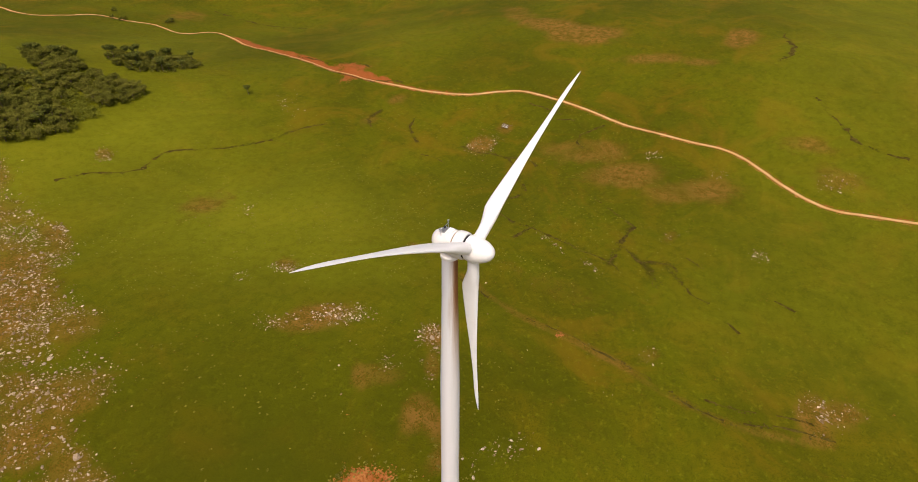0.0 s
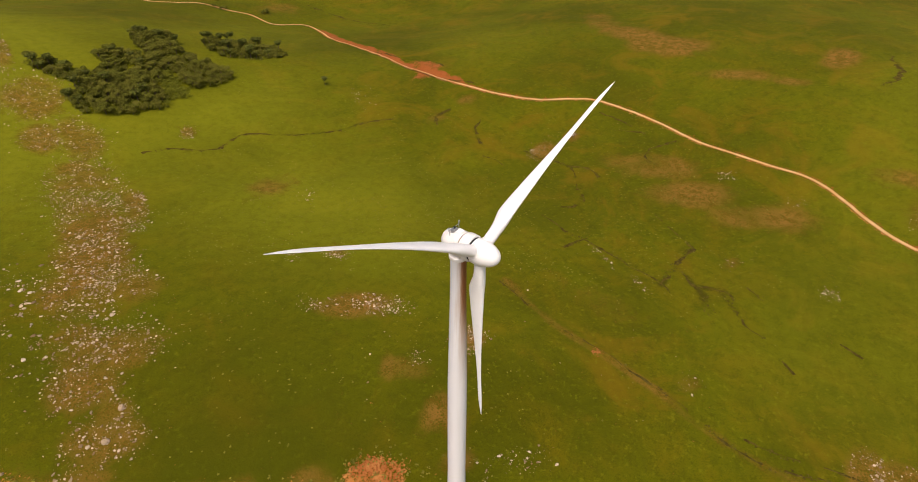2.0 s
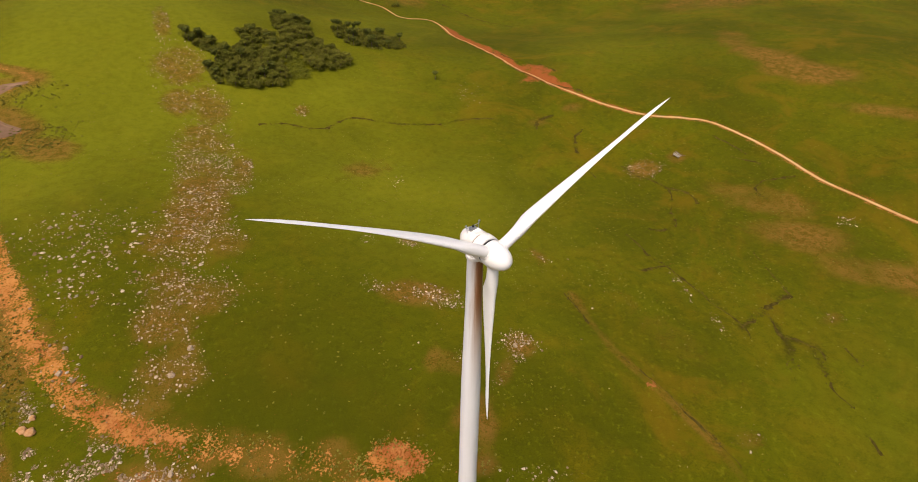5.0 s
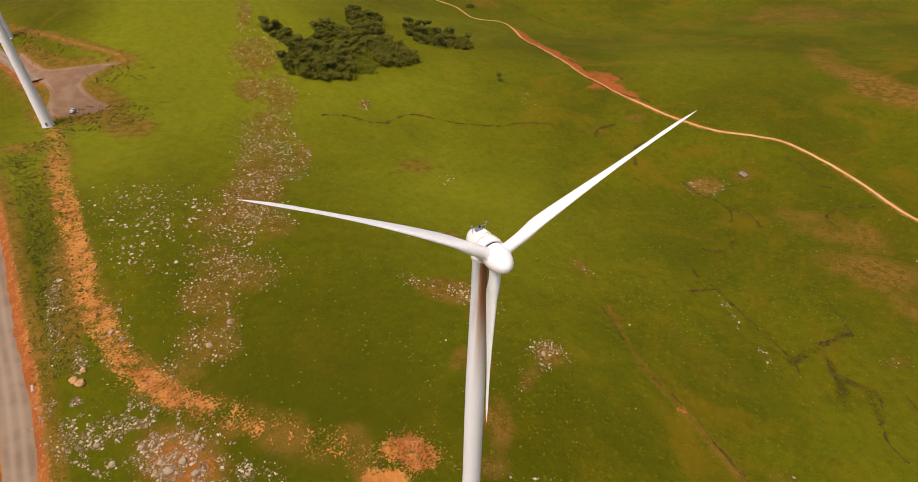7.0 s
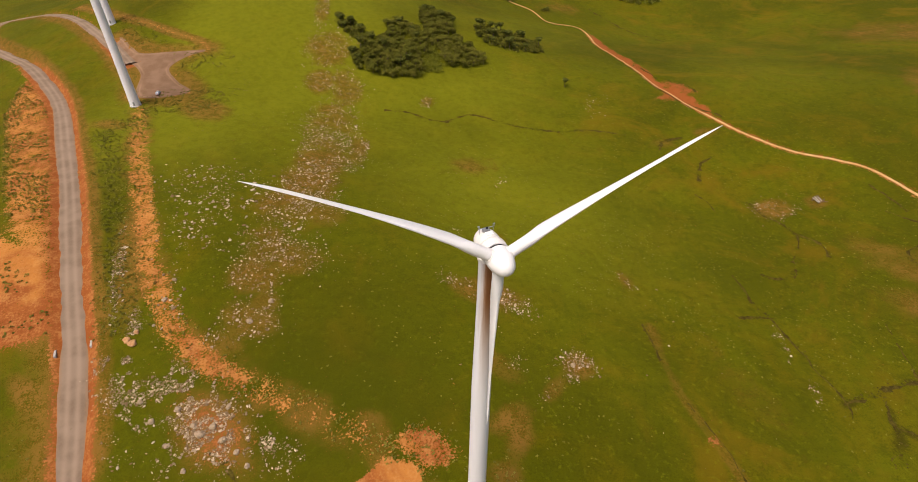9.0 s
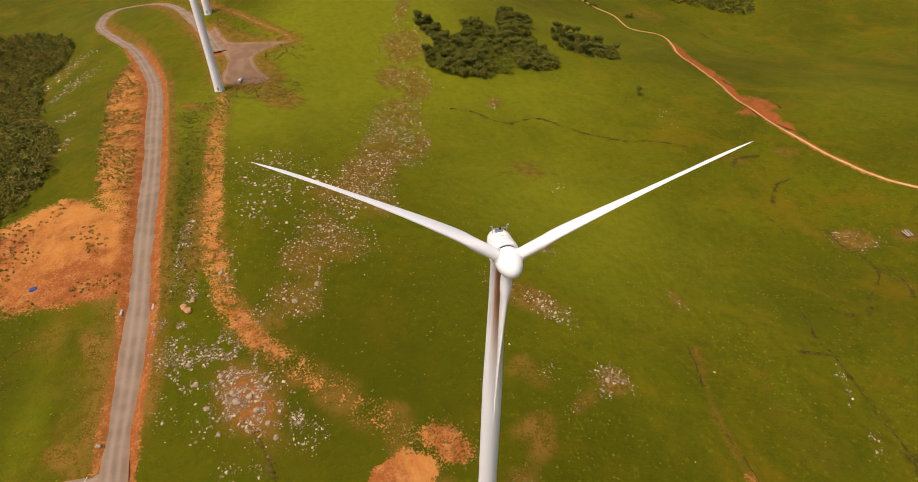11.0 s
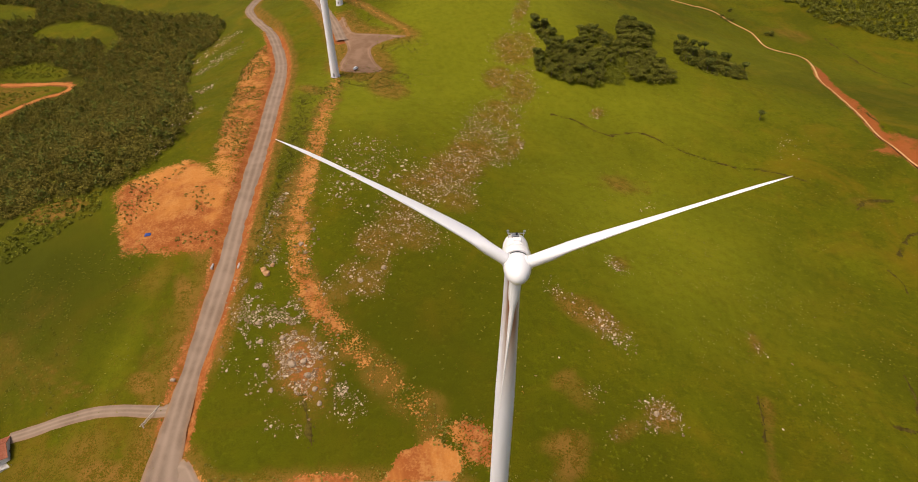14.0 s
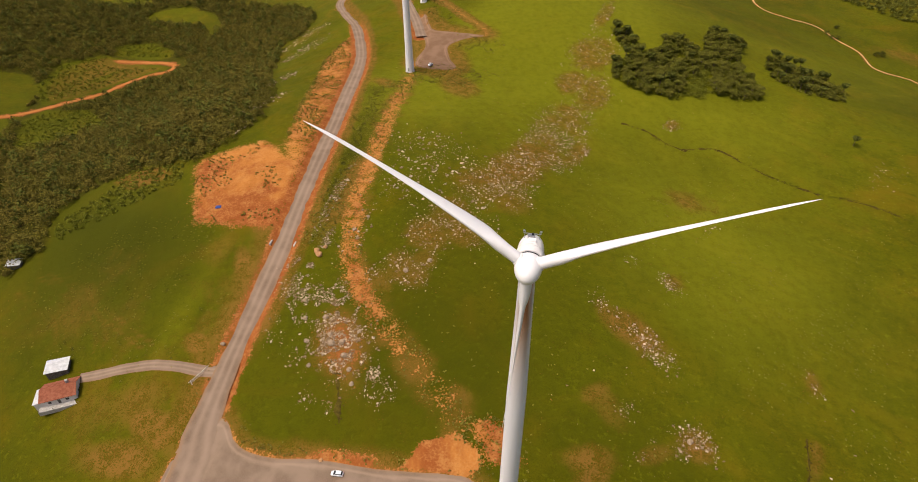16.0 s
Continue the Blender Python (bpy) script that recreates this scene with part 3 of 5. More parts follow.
    for line, w in GULLIES:
        near = (x > line[:, 0].min() - 14) & (x < line[:, 0].max() + 14) & (y > line[:, 1].min() - 14) & (y < line[:, 1].max() + 14)
        d = np.full(len(x), 99.0)
        d[near] = off_line(x[near], y[near], line[::4])[0]
        lay(darkened, (0.32 + 0.45 * value_noise(x, y, 9, 9)) * (1 - smooth(0.2, 2.0 + 3 * w, d)) * min(1.0, 1.2 * w))
    for cx, cy, rx, ry, turn, grade in DRY_PATCHES:
        c, s = math.cos(radians(turn)), math.sin(radians(turn))
        u, v = ((x - cx) * c + (y - cy) * s) / rx, ((y - cy) * c - (x - cx) * s) / ry
        lay(dry, grade * np.exp(-1.2 * (u * u + v * v) ** 1.3))
    foot = np.exp(-(((x + 123) / 6.5) ** 2 + ((y - 278) / 6.5) ** 2) ** 2)
    dry *= 1 - foot
    # uneven daylight over the hills, painted as lighter and darker grass
    ridge, _, _ = off_line(x, y, RIDGE)
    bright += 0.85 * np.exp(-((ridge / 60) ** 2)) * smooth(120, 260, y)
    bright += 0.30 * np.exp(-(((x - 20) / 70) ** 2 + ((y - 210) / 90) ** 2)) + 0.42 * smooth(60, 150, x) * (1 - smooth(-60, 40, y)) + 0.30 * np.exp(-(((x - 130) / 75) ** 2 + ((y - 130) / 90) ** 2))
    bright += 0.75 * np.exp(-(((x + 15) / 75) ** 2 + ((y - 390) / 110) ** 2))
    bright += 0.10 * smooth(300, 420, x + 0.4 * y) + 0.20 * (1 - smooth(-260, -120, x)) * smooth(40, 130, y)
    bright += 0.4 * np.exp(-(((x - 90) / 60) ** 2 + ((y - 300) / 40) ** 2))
    shade_tone = 0.42 * np.exp(-(((x + 30) / 60) ** 2 + ((y - 50) / 45) ** 2)) + 0.45 * np.exp(-(((x + 200) / 70) ** 2 + ((y - 85) / 35) ** 2)) + 0.3 * np.exp(-(((x - 40) / 40) ** 2 + ((y - 110) / 30) ** 2))
    for cx, cy, rx, ry, more in SUN_SHADE_SPOTS:
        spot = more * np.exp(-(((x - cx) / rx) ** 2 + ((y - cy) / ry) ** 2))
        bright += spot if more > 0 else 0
        shade_tone -= spot if more < 0 else 0
    for cx, cy, rx, ry, turn, share in RIDGE_ROCKS:
        c, s = math.cos(radians(turn)), math.sin(radians(turn))
        u, v = ((x - cx) * c + (y - cy) * s) / rx, ((y - cy) * c - (x - cx) * s) / ry
        lay(dry, min(0.56, 0.34 + 0.18 * share) * np.exp(-((u * u + v * v) / 1.5) ** 2))
    wood = 1 - smooth(-6, 6, off_area(x, y, FOREST))
    for ring in GLADES:
        wood *= smooth(-6, 4, off_area(x, y, ring))
    lay(darkened, 0.75 * wood)
    lay(dry, 0.5 * (1 - smooth(-8, 4, off_area(x, y, HILLOCK))))
    lay(dry, 0.95 * (1 - smooth(-6, 3, off_area(x, y, TAN_CLEARING))))
    lay(soil, 0.46 * np.exp(-(((x + 98) / 11) ** 2 + ((y - 290) / 5) ** 2)))
    for name, field in (("soil", soil), ("dry", dry), ("darkened", darkened), ("bright", bright), ("red", red), ("shade_tone", shade_tone)):
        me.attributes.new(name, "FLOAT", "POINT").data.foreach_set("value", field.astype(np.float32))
    me.materials.append(GROUND)
    return tagged(new("ground", me), "rolling green hill pasture with bare orange earth", "ground", kind="structure")


RIDGE = curve([(-120, 150), (-105, 230), (-80, 300), (-60, 360), (-40, 430), (-30, 520), (-20, 640)])
# painted light (positive) and shade (negative) on the grass: x, y, radii, amount
SUN_SHADE_SPOTS = [(-15, 120, 45, 70, -0.16), (75, 120, 60, 60, 0.18), (-148, 60, 9, 38, 0.45), (70, 180, 70, 55, 0.25), (-225, 105, 50, 40, -0.5), (60, 110, 60, 70, 0.22), (60, 35, 45, 35, 0.16), (-40, 60, 50, 60, -0.22), (110, 330, 120, 90, 0.40), (150, 450, 150, 70, 0.45), (90, 200, 60, 60, 0.25), (-40, 320, 60, 120, 0.2), (-200, 60, 60, 60, -0.62), (-110, 35, 40, 50, -0.28), (-60, 20, 60, 50, -0.30), (190, -40, 50, 50, -0.22), (300, 60, 60, 90, -0.22), (400, 200, 70, 70, -0.20), (-300, 130, 60, 70, -0.5), (-470, 300, 90, 90, -0.55), (300, 250, 30, 50, 0.2), (360, 300, 40, 60, 0.3)]
DRY_PATCHES = [
    (-190, 60, 60, 36, 15, 0.34), (-150, 30, 40, 26, 0, 0.30),     (-134, 55, 7, 30, 6, 0.46), (-150, 85, 16, 12, 0, 0.4),     (419, 141, 40, 24, 112, 0.85), (398, 73, 40, 11, 111, 0.62), (406, 33, 20, 8, 113, 0.7), (461, 18, 26, 17, 0, 0.8), (261, 68, 40, 20, 122, 0.58), (247, 33, 40, 19, 120, 0.62), (250, -9, 38, 20, 123, 0.6),
    (323, -54, 24, 15, 121, 0.5), (295, -80, 25, 15, 126, 0.5), (573, 340, 90, 60, 145, 0.55), (427, 172, 54, 24, 82, 0.8), (440, 215, 60, 22, 55, 0.55), (231, 132, 16, 11, 0, 0.75), (248, 76, 18, 10, 165, 0.5),
    (24, 25, 17, 6, 61, 0.66), (14, 12, 8, 6, 162, 0.7), (28, 88, 20, 8, 131, 0.55), (27, 49, 14, 8, 129, 0.6), (42, 37, 11, 5, 36, 0.6), (36, 88, 16, 8, 140, 0.68), (22, 54, 9, 6, 33, 0.6),
    (52, 127, 9, 7, 115, 0.5), (56, 45, 8, 7, 105, 0.7), (23, 30, 12, 7, 21, 0.7), (104, 91, 9, 4, 87, 0.5), (-127, 9, 8, 5, 114, 0.95), (-135, 11, 12, 7, 170, 0.75), (-132, 42, 9, 5, 168, 0.85),
    (-141, -2, 26, 8, 6, 0.72), (-142, 63, 18, 7, 159, 0.45), (-132, 79, 12, 6, 126, 0.85), (-150, 15, 34, 14, 20, 0.46), (-84, 266, 23, 17, 128, 0.72), (-88, 345, 9, 6, 101, 0.8), (-132, 254, 17, 8, 143, 0.7),
    (-72, 49, 22, 9, 124, 0.8), (-44, 47, 16, 9, 143, 0.62), (63, 205, 26, 15, 10, 0.5), (120, 20, 14, 40, 0, 0.3), (290, 560, 40, 24, 0, 0.5), (257, 130, 9, 8, 0, 0.7), (205, 213, 12, 8, 0, 0.5), (240, 217, 14, 9, 0, 0.5),
    (57, 286, 9, 6, 60, 0.7), (-104, 135, 9, 46, 4, 0.75), (108, -87, 14, 8, 0, 0.6), (115, -96, 12, 7, 136, 0.6), (101, -28, 9, 7, 0, 0.5), (195, -10, 9, 5, 168, 0.5)]
# rock fields: x, y, half length, half width, turn, density
RIDGE_ROCKS = [
    (1, 412, 30, 6, 80, 1.0), (-1, 352, 27, 16, 65, 0.9), (-13, 307, 15, 10, 72, 1.2), (4, 300, 24, 11, 78, 0.9), (-13, 252, 24, 16, 74, 1.2), (-20, 214, 27, 15, 78, 1.3), (-3, 217, 22, 7, 78, 0.9), (4, 226, 4, 2.5, 78, 4.0),
    (-31, 176, 21, 13, 84, 1.3), (-42, 156, 17, 12, 100, 1.1), (-28, 152, 18, 11, 80, 1.1), (-43, 121, 16, 11, 156, 1.0), (-52, 128, 13, 11, 118, 0.9), (-58, 110, 11, 9, 137, 1.4), (-54, 96, 6, 5, 139, 1.6), (-60, 89, 12, 8, 149, 1.2), (-69, 81, 8, 5, 146, 0.8)]
SPARSE_ROCKS = [(-74, 176, 26, 19, 149, 0.35), (-76, 140, 18, 12, 149, 0.4), (-89, 106, 20, 7, 91, 0.25), (-60, 150, 30, 24, 120, 0.2)]
ground = build_ground()

# ---- roads and pads ----


def ribbon(name, line, half, mat, label, lift=0.05, across=9, flare=(), graded=False):
    """A road of that half width draped on the ground, with ragged edges and a slight crown."""
    t = np.gradient(line, axis=0)
    t /= np.linalg.norm(t, axis=1)[:, None]
    normal = np.stack([t[:, 1], -t[:, 0]], 1)
    u = np.linspace(-1, 1, across)
    n = len(line)
    wide = np.full(n, half) * (0.92 + 0.16 * value_noise(line[:, 0], line[:, 1], 14, 5))
    for cx, cy, r, more in flare:
        wide += more * np.exp(-(np.hypot(line[:, 0] - cx, line[:, 1] - cy) / r) ** 2)
    rng = np.random.RandomState(len(name))
    ragged = 1 + 0.10 * (rng.rand(n, 2) - 0.5)
    verts, side = [], []
    for i in range(n):
        for v in u:
            w = wide[i] * v * (ragged[i, int(v > 0)] if abs(v) > 0.9 else 1)
            p = line[i] + normal[i] * w
            verts.append((p[0], p[1], 0.0))
            side.append(v)
    a = np.array(verts)
    a[:, 2] = ground_height(a[:, 0], a[:, 1]) + lift + 0.10 * (1 - np.array(side) ** 2) - 0.12 * (np.abs(side) > 0.99)
    if graded:
        mid = a[:, 2].reshape(n, across)[:, across // 2]
        mid = np.convolve(np.pad(mid, 8, mode="edge"), np.ones(17) / 17, "valid")
        a[:, 2] = np.repeat(mid, across) + 0.10 * (1 - np.array(side) ** 2) - 0.12 * (np.abs(side) > 0.99)
    faces = [(i * across + j, i * across + j + 1, (i + 1) * across + j + 1, (i + 1) * across + j) for i in range(n - 1) for j in range(across - 1)]
    me = array_mesh(name, a.tolist(), faces, mat, True)
    me.attributes.new("across", "FLOAT", "POINT").data.foreach_set("value", np.array(side, np.float32))
    return tagged(new(name, me), label, "road", kind="structure")


def pad(name, ring, mat, label, lift=0.08, step=2.0):
    """A levelled yard of gravel: an outline filled with points and draped on the ground."""
    from mathutils import geometry
    edge = curve(ring + ring[:1], step)[:-1]
    lo, hi = edge.min(0), edge.max(0)
    gx, gy = (a.ravel() for a in np.meshgrid(np.arange(lo[0], hi[0], step), np.arange(lo[1], hi[1], step)))
    inside = off_area(gx, gy, edge) < -0.6 * step
    pts = np.vstack([edge, np.stack([gx[inside], gy[inside]], 1)])
    k = len(edge)
    v, _, f, *_ = geometry.delaunay_2d_cdt([Vector(p) for p in pts.tolist()], [], [list(range(k))], 1, 1e-4)
    xy = np.array([tuple(p) for p in v])
    z = ground_height(xy[:, 0], xy[:, 1]) + lift
    rim = off_area(xy[:, 0], xy[:, 1], edge)
    z -= 0.14 * (rim > -0.05)
    me = array_mesh(name, np.column_stack([xy, z]).tolist(), [tuple(q) for q in f], mat, True)
    me.attributes.new("across", "FLOAT", "POINT").data.foreach_set("value", (0.62 + 0.38 * (1 - smooth(-4, 0, rim))).astype(np.float32) * 0 + (1 - smooth(0, 3.0, -rim)).astype(np.float32))
    return tagged(new(name, me), label, "yard", kind="structure")


ribbon("road_main", MAIN_ROAD, 4.5, GRAVEL, "grey gravel service road cut into orange earth", 0.09, graded=True, flare=[(-106, -15, 24, 3.0), (-110, 8, 12, 1.5)])
ribbon("road_dirt", DIRT_ROAD, 1.1, DIRT, "pale narrow dirt road across the pasture", 0.06, 7)
ribbon("road_driveway", DRIVEWAY, 2.2, GRAVEL, "short gravel driveway to the farmhouse", 0.07, 7)
ribbon("road_valley", VALLEY_TRACK, 2.8, RED_DIRT, "red earth track winding through the valley wood", 0.10, 7)
pad("pavement_near_yard", PAD_NEAR, GRAVEL, "grey gravel crane yard at the road junction", 0.12)
pad("pavement_far_yard", PAD_FAR, BROWN_GRAVEL, "brown gravel crane yard beside the second turbine", 0.10)

# ---- wind turbines ----
HUB = Vector((0.5, -4.5, 107.3))
TILT, SPIN, REACH = radians(3.2), radians(2.0), 41.5


def blade_shape(reach, sag):
    """A twisted, tapered aerofoil blade along +z from the hub's centre; its thick edge towards -x, forward is -y.
    sag: how far its tip hangs aside, towards +x."""
    rings, n = [], 18
    for r in (0.045, 0.065, 0.09, 0.115, 0.14, 0.17, 0.20, 0.23, 0.27, 0.32, 0.38, 0.45, 0.53, 0.61, 0.69, 0.77, 0.84, 0.90, 0.945, 0.975, 0.992, 1.0):
        blend = float(smooth(0.09, 0.22, r))
        wing = 3.35 - 2.45 * float(smooth(0.18, 0.80, r)) ** 0.75 if r > 0.2 else 3.35
        if r > 0.8:
            wing = 0.93 * max(0.06, 1 - ((r - 0.8) / 0.203) ** 2.6)
        chord = 2.05 * (1 - blend) + wing * blend
        thick = 1.0 * (1 - blend) + blend * (0.30 - 0.16 * float(smooth(0.2, 0.7, r)))
        twist = radians(84)
        lead = 0.5 * (1 - blend) + 0.30 * blend
        bend = 1.9 * r * r - 0.45 * r
        ring = []
        for j in range(n):
            a = 2 * math.pi * j / n
            s = 0.5 - 0.5 * math.cos(a)
            foil = 2.6 * thick * (0.2969 * math.sqrt(s) - 0.126 * s - 0.3516 * s**2 + 0.2843 * s**3 - 0.1015 * s**4) * 1.9
            half = blend * foil * chord + (1 - blend) * 1.025 * abs(math.sin(a))
            u, w = (s - lead) * chord, math.copysign(half, math.sin(a)) if abs(math.sin(a)) > 1e-6 else 0.0
            x, y = u * math.cos(twist) - w * math.sin(twist), u * math.sin(twist) + w * math.cos(twist)
            ring.append(Vector((x + sag * r * r, y - bend, r * reach)))
        rings.append(ring)
    return Shape().rings(rings)


def build_turbine():
    root = tagged(new("wind_turbine"), "white three-bladed wind turbine with a brown oil streak on its tower", "wind turbine", "wind turbines on the ridge")
    tower = Shape().lathe([(3.15, -1.5), (3.15, 0.15), (2.95, 0.2), (2.75, 8), (2.5, 18), (2.30, 31), (2.22, 50), (2.10, 68), (1.80, 82), (1.55, 94), (1.45, 104.2)], 48)
    tower = part("tower", tower, TOWER, root, "tapered white tower streaked rust brown near the top", True)
    for z, r in ((35.0, 2.272), (70.5, 2.035)):
        part("section_joint", Shape().lathe([(r, -0.09), (r + 0.02, -0.05), (r + 0.02, 0.05), (r - 0.02, 0.09)], 48, pose(0, 0, z)), TOWER, tower, smooth=True)
    door = Shape().box((-0.45, -3.02, 0.8), (0.45, -2.70, 2.9))
    part("door", door, STEEL, tower, "grey steel service door")
    part("yaw_collar", Shape().lathe([(1.5, 103.9), (1.72, 104.0), (1.72, 104.5), (1.55, 104.7)], 40), NACELLE, root, smooth=True)
    # the axis of the nacelle: local z runs forward along the shaft
    axis = Matrix.Translation(HUB) @ pose(0, 0, 0, 0, 0, 4) @ pose(0, 0, 0, 90 - math.degrees(TILT))
    spinner = [(2.16, -0.95), (2.26, -0.7), (2.30, 0.0), (2.24, 0.8), (2.08, 1.6), (1.84, 2.3), (1.52, 2.95), (1.12, 3.45), (0.7, 3.74), (0.32, 3.87), (0.02, 3.9)]
    spinner = part("spinner", Shape().lathe(spinner, 44, axis), WHITE, root, "egg-shaped white nose cone", True)
    part("rotor_gap", Shape().lathe([(2.05, -1.45), (2.10, -1.4), (2.10, -0.75), (2.0, -0.7)], 40, axis), DARK, root, "dark gap behind the nose cone", True)
    ring = [(2.12, -3.3), (2.36, -3.2), (2.46, -3.0), (2.48, -2.2), (2.44, -1.5), (2.34, -1.36), (2.1, -1.34)]
    part("generator_ring", Shape().lathe(ring, 44, axis), NACELLE, root, "drum-shaped white generator housing", True)
    part("nacelle_groove", Shape().lathe([(2.08, -3.6), (2.1, -3.55), (2.1, -3.28), (2.08, -3.25)], 40, axis), mottled("stained_groove", (0.24, 0.14, 0.08), (0.38, 0.27, 0.19), 1.0), root, "brown-stained joint", True)
    body = [(0.03, -7.95), (0.75, -7.85), (1.35, -7.5), (1.85, -6.8), (2.12, -5.9), (2.24, -4.9), (2.26, -3.9), (2.2, -3.55), (2.06, -3.5)]
    nacelle = part("nacelle", Shape().lathe(body, 44, axis), NACELLE, root, "rounded white nacelle with roof gear", True)
    top = Matrix.Translation(HUB) @ pose(0, 0, 0, 0, 0, 4) @ pose(0, 0, 0, -math.degrees(TILT))
    part("hatch", Shape().box((-0.55, 3.9, 2.02), (0.75, 4.9, 2.42), top), WHITE, nacelle, "white roof hatch")
    part("cooler", Shape().box((-0.75, 5.1, 1.95), (0.5, 5.75, 2.55), top), STEEL, nacelle, "grey ventilation box")
    rail = Shape()
    for x in (-1.25, 1.25):
        rail.rod(top @ Vector((x, 5.5, 1.5)), top @ Vector((x, 5.6, 3.35)), 0.05)
    rail.rod(top @ Vector((-1.5, 5.6, 2.75)), top @ Vector((1.5, 5.6, 2.75)), 0.06)
    part("instrument_rail", rail, STEEL, nacelle, "grey rail carrying wind instruments")
    for x in (-1.45, 1.45):
        cup = Shape().rod(top @ Vector((x, 5.6, 2.75)), top @ Vector((x, 5.6, 3.2)), 0.04)
        cup.lathe([(0.03, 0), (0.17, 0.05), (0.17, 0.16), (0.03, 0.2)], 12, top @ pose(x, 5.6, 3.15))
        part("anemometer", cup, STEEL, nacelle)
    part("beacon", Shape().lathe([(0.18, 0), (0.2, 0.1), (0.17, 0.36), (0.05, 0.45)], 14, top @ pose(0.1, 5.55, 2.5)), DARK, nacelle, "dark warning beacon", True)
    cuff = Shape().lathe([(1.10, 1.65), (1.17, 1.7), (1.17, 2.28), (1.07, 2.34)], 28).mesh("blade_cuff", NACELLE, True)
    spin = Matrix.Translation(HUB) @ pose(0, 0, 0, -math.degrees(TILT))
    for k, reach, sag in ((60, 40.85, 0.1), (-57.5, 41.75, -2.55), (180, 41.5, 0.5)):
        m = spin @ Matrix.Rotation(SPIN + radians(k), 4, "Y")
        ob = new("blade", blade_shape(reach, sag).mesh("blade", WHITE, True))
        ob.parent, ob.matrix_basis = root, m
        ring = new("cuff", cuff)
        ring.parent = ob
    return root


turbine = build_turbine()
turbine.matrix_basis = pose(0, 0, 0)
for x, y, label in ((-123, 278, "white wind turbine standing beside the far gravel yard"), (-153.5, 405, "distant white wind turbine beside the ridge path")):
    tagged(copy_thing(turbine, pose(x, y, height(x, y) + 0.1)), label)

# ---- rocks ----
ICO = bmesh.new()
bmesh.ops.create_icosphere(ICO, subdivisions=1, radius=1.0)
ICO.verts.ensure_lookup_table()
ICO_V = np.array([v.co[:] for v in ICO.verts])
ICO_F = np.array([[v.index for v in f.verts] for f in ICO.faces])
ICO.free()
rng = np.random.RandomState(11)


def scatter(fields, count, seed):
    """Random places: fields of (x, y, half length, half width, turn, density)."""
    r = np.random.RandomState(seed)
    share = np.array([f[5] * f[2] * f[3] for f in fields], float)
    pick = r.choice(len(fields), count, p=share / share.sum())
    f = np.array(fields, float)[pick]
    a, d = r.rand(count) * 2 * np.pi, np.sqrt(r.rand(count)) * (0.85 + 0.34 * np.abs(r.randn(count)))
    u, v = d * np.cos(a) * f[:, 2], d * np.sin(a) * f[:, 3]
    c, s = np.cos(np.radians(f[:, 4])), np.sin(np.radians(f[:, 4]))
    return f[:, 0] + u * c - v * s, f[:, 1] + u * s + v * c


def rock_field(name, fields, count, small, big, label, seed):
    x, y = scatter(fields, count, seed)
    # rocks lie in clusters: thin them where the noise is low
    keep = value_noise(x, y, 2.5, seed) + 0.7 * value_noise(x, y, 7, seed + 1) > 0.68
    x, y = x[keep], y[keep]
    r = np.random.RandomState(seed)
    n = len(x)
    size = small + (big - small) * r.rand(n) ** 5
    z = ground_height(x, y)
    stretch = size[:, None] * (0.5 + 1.0 * r.rand(n, 3)) * [1.15, 1, 0.6]
    a = r.rand(n) * 2 * np.pi
    v = ICO_V[None] * (0.55 + 0.8 * r.rand(n, len(ICO_V)))[..., None] * stretch[:, None]
    c, s = np.cos(a)[:, None], np.sin(a)[:, None]
    v = np.stack([v[..., 0] * c - v[..., 1] * s + x[:, None], v[..., 0] * s + v[..., 1] * c + y[:, None], v[..., 2] + (z + 0.15 * size)[:, None]], -1)
    f = ICO_F[None] + (np.arange(n) * len(ICO_V))[:, None, None]
    me = array_mesh(name, v.reshape(-1, 3).tolist(), f.reshape(-1, 3).tolist(), ROCK)
    return tagged(new(name, me), label, "rocks", kind="stuff")


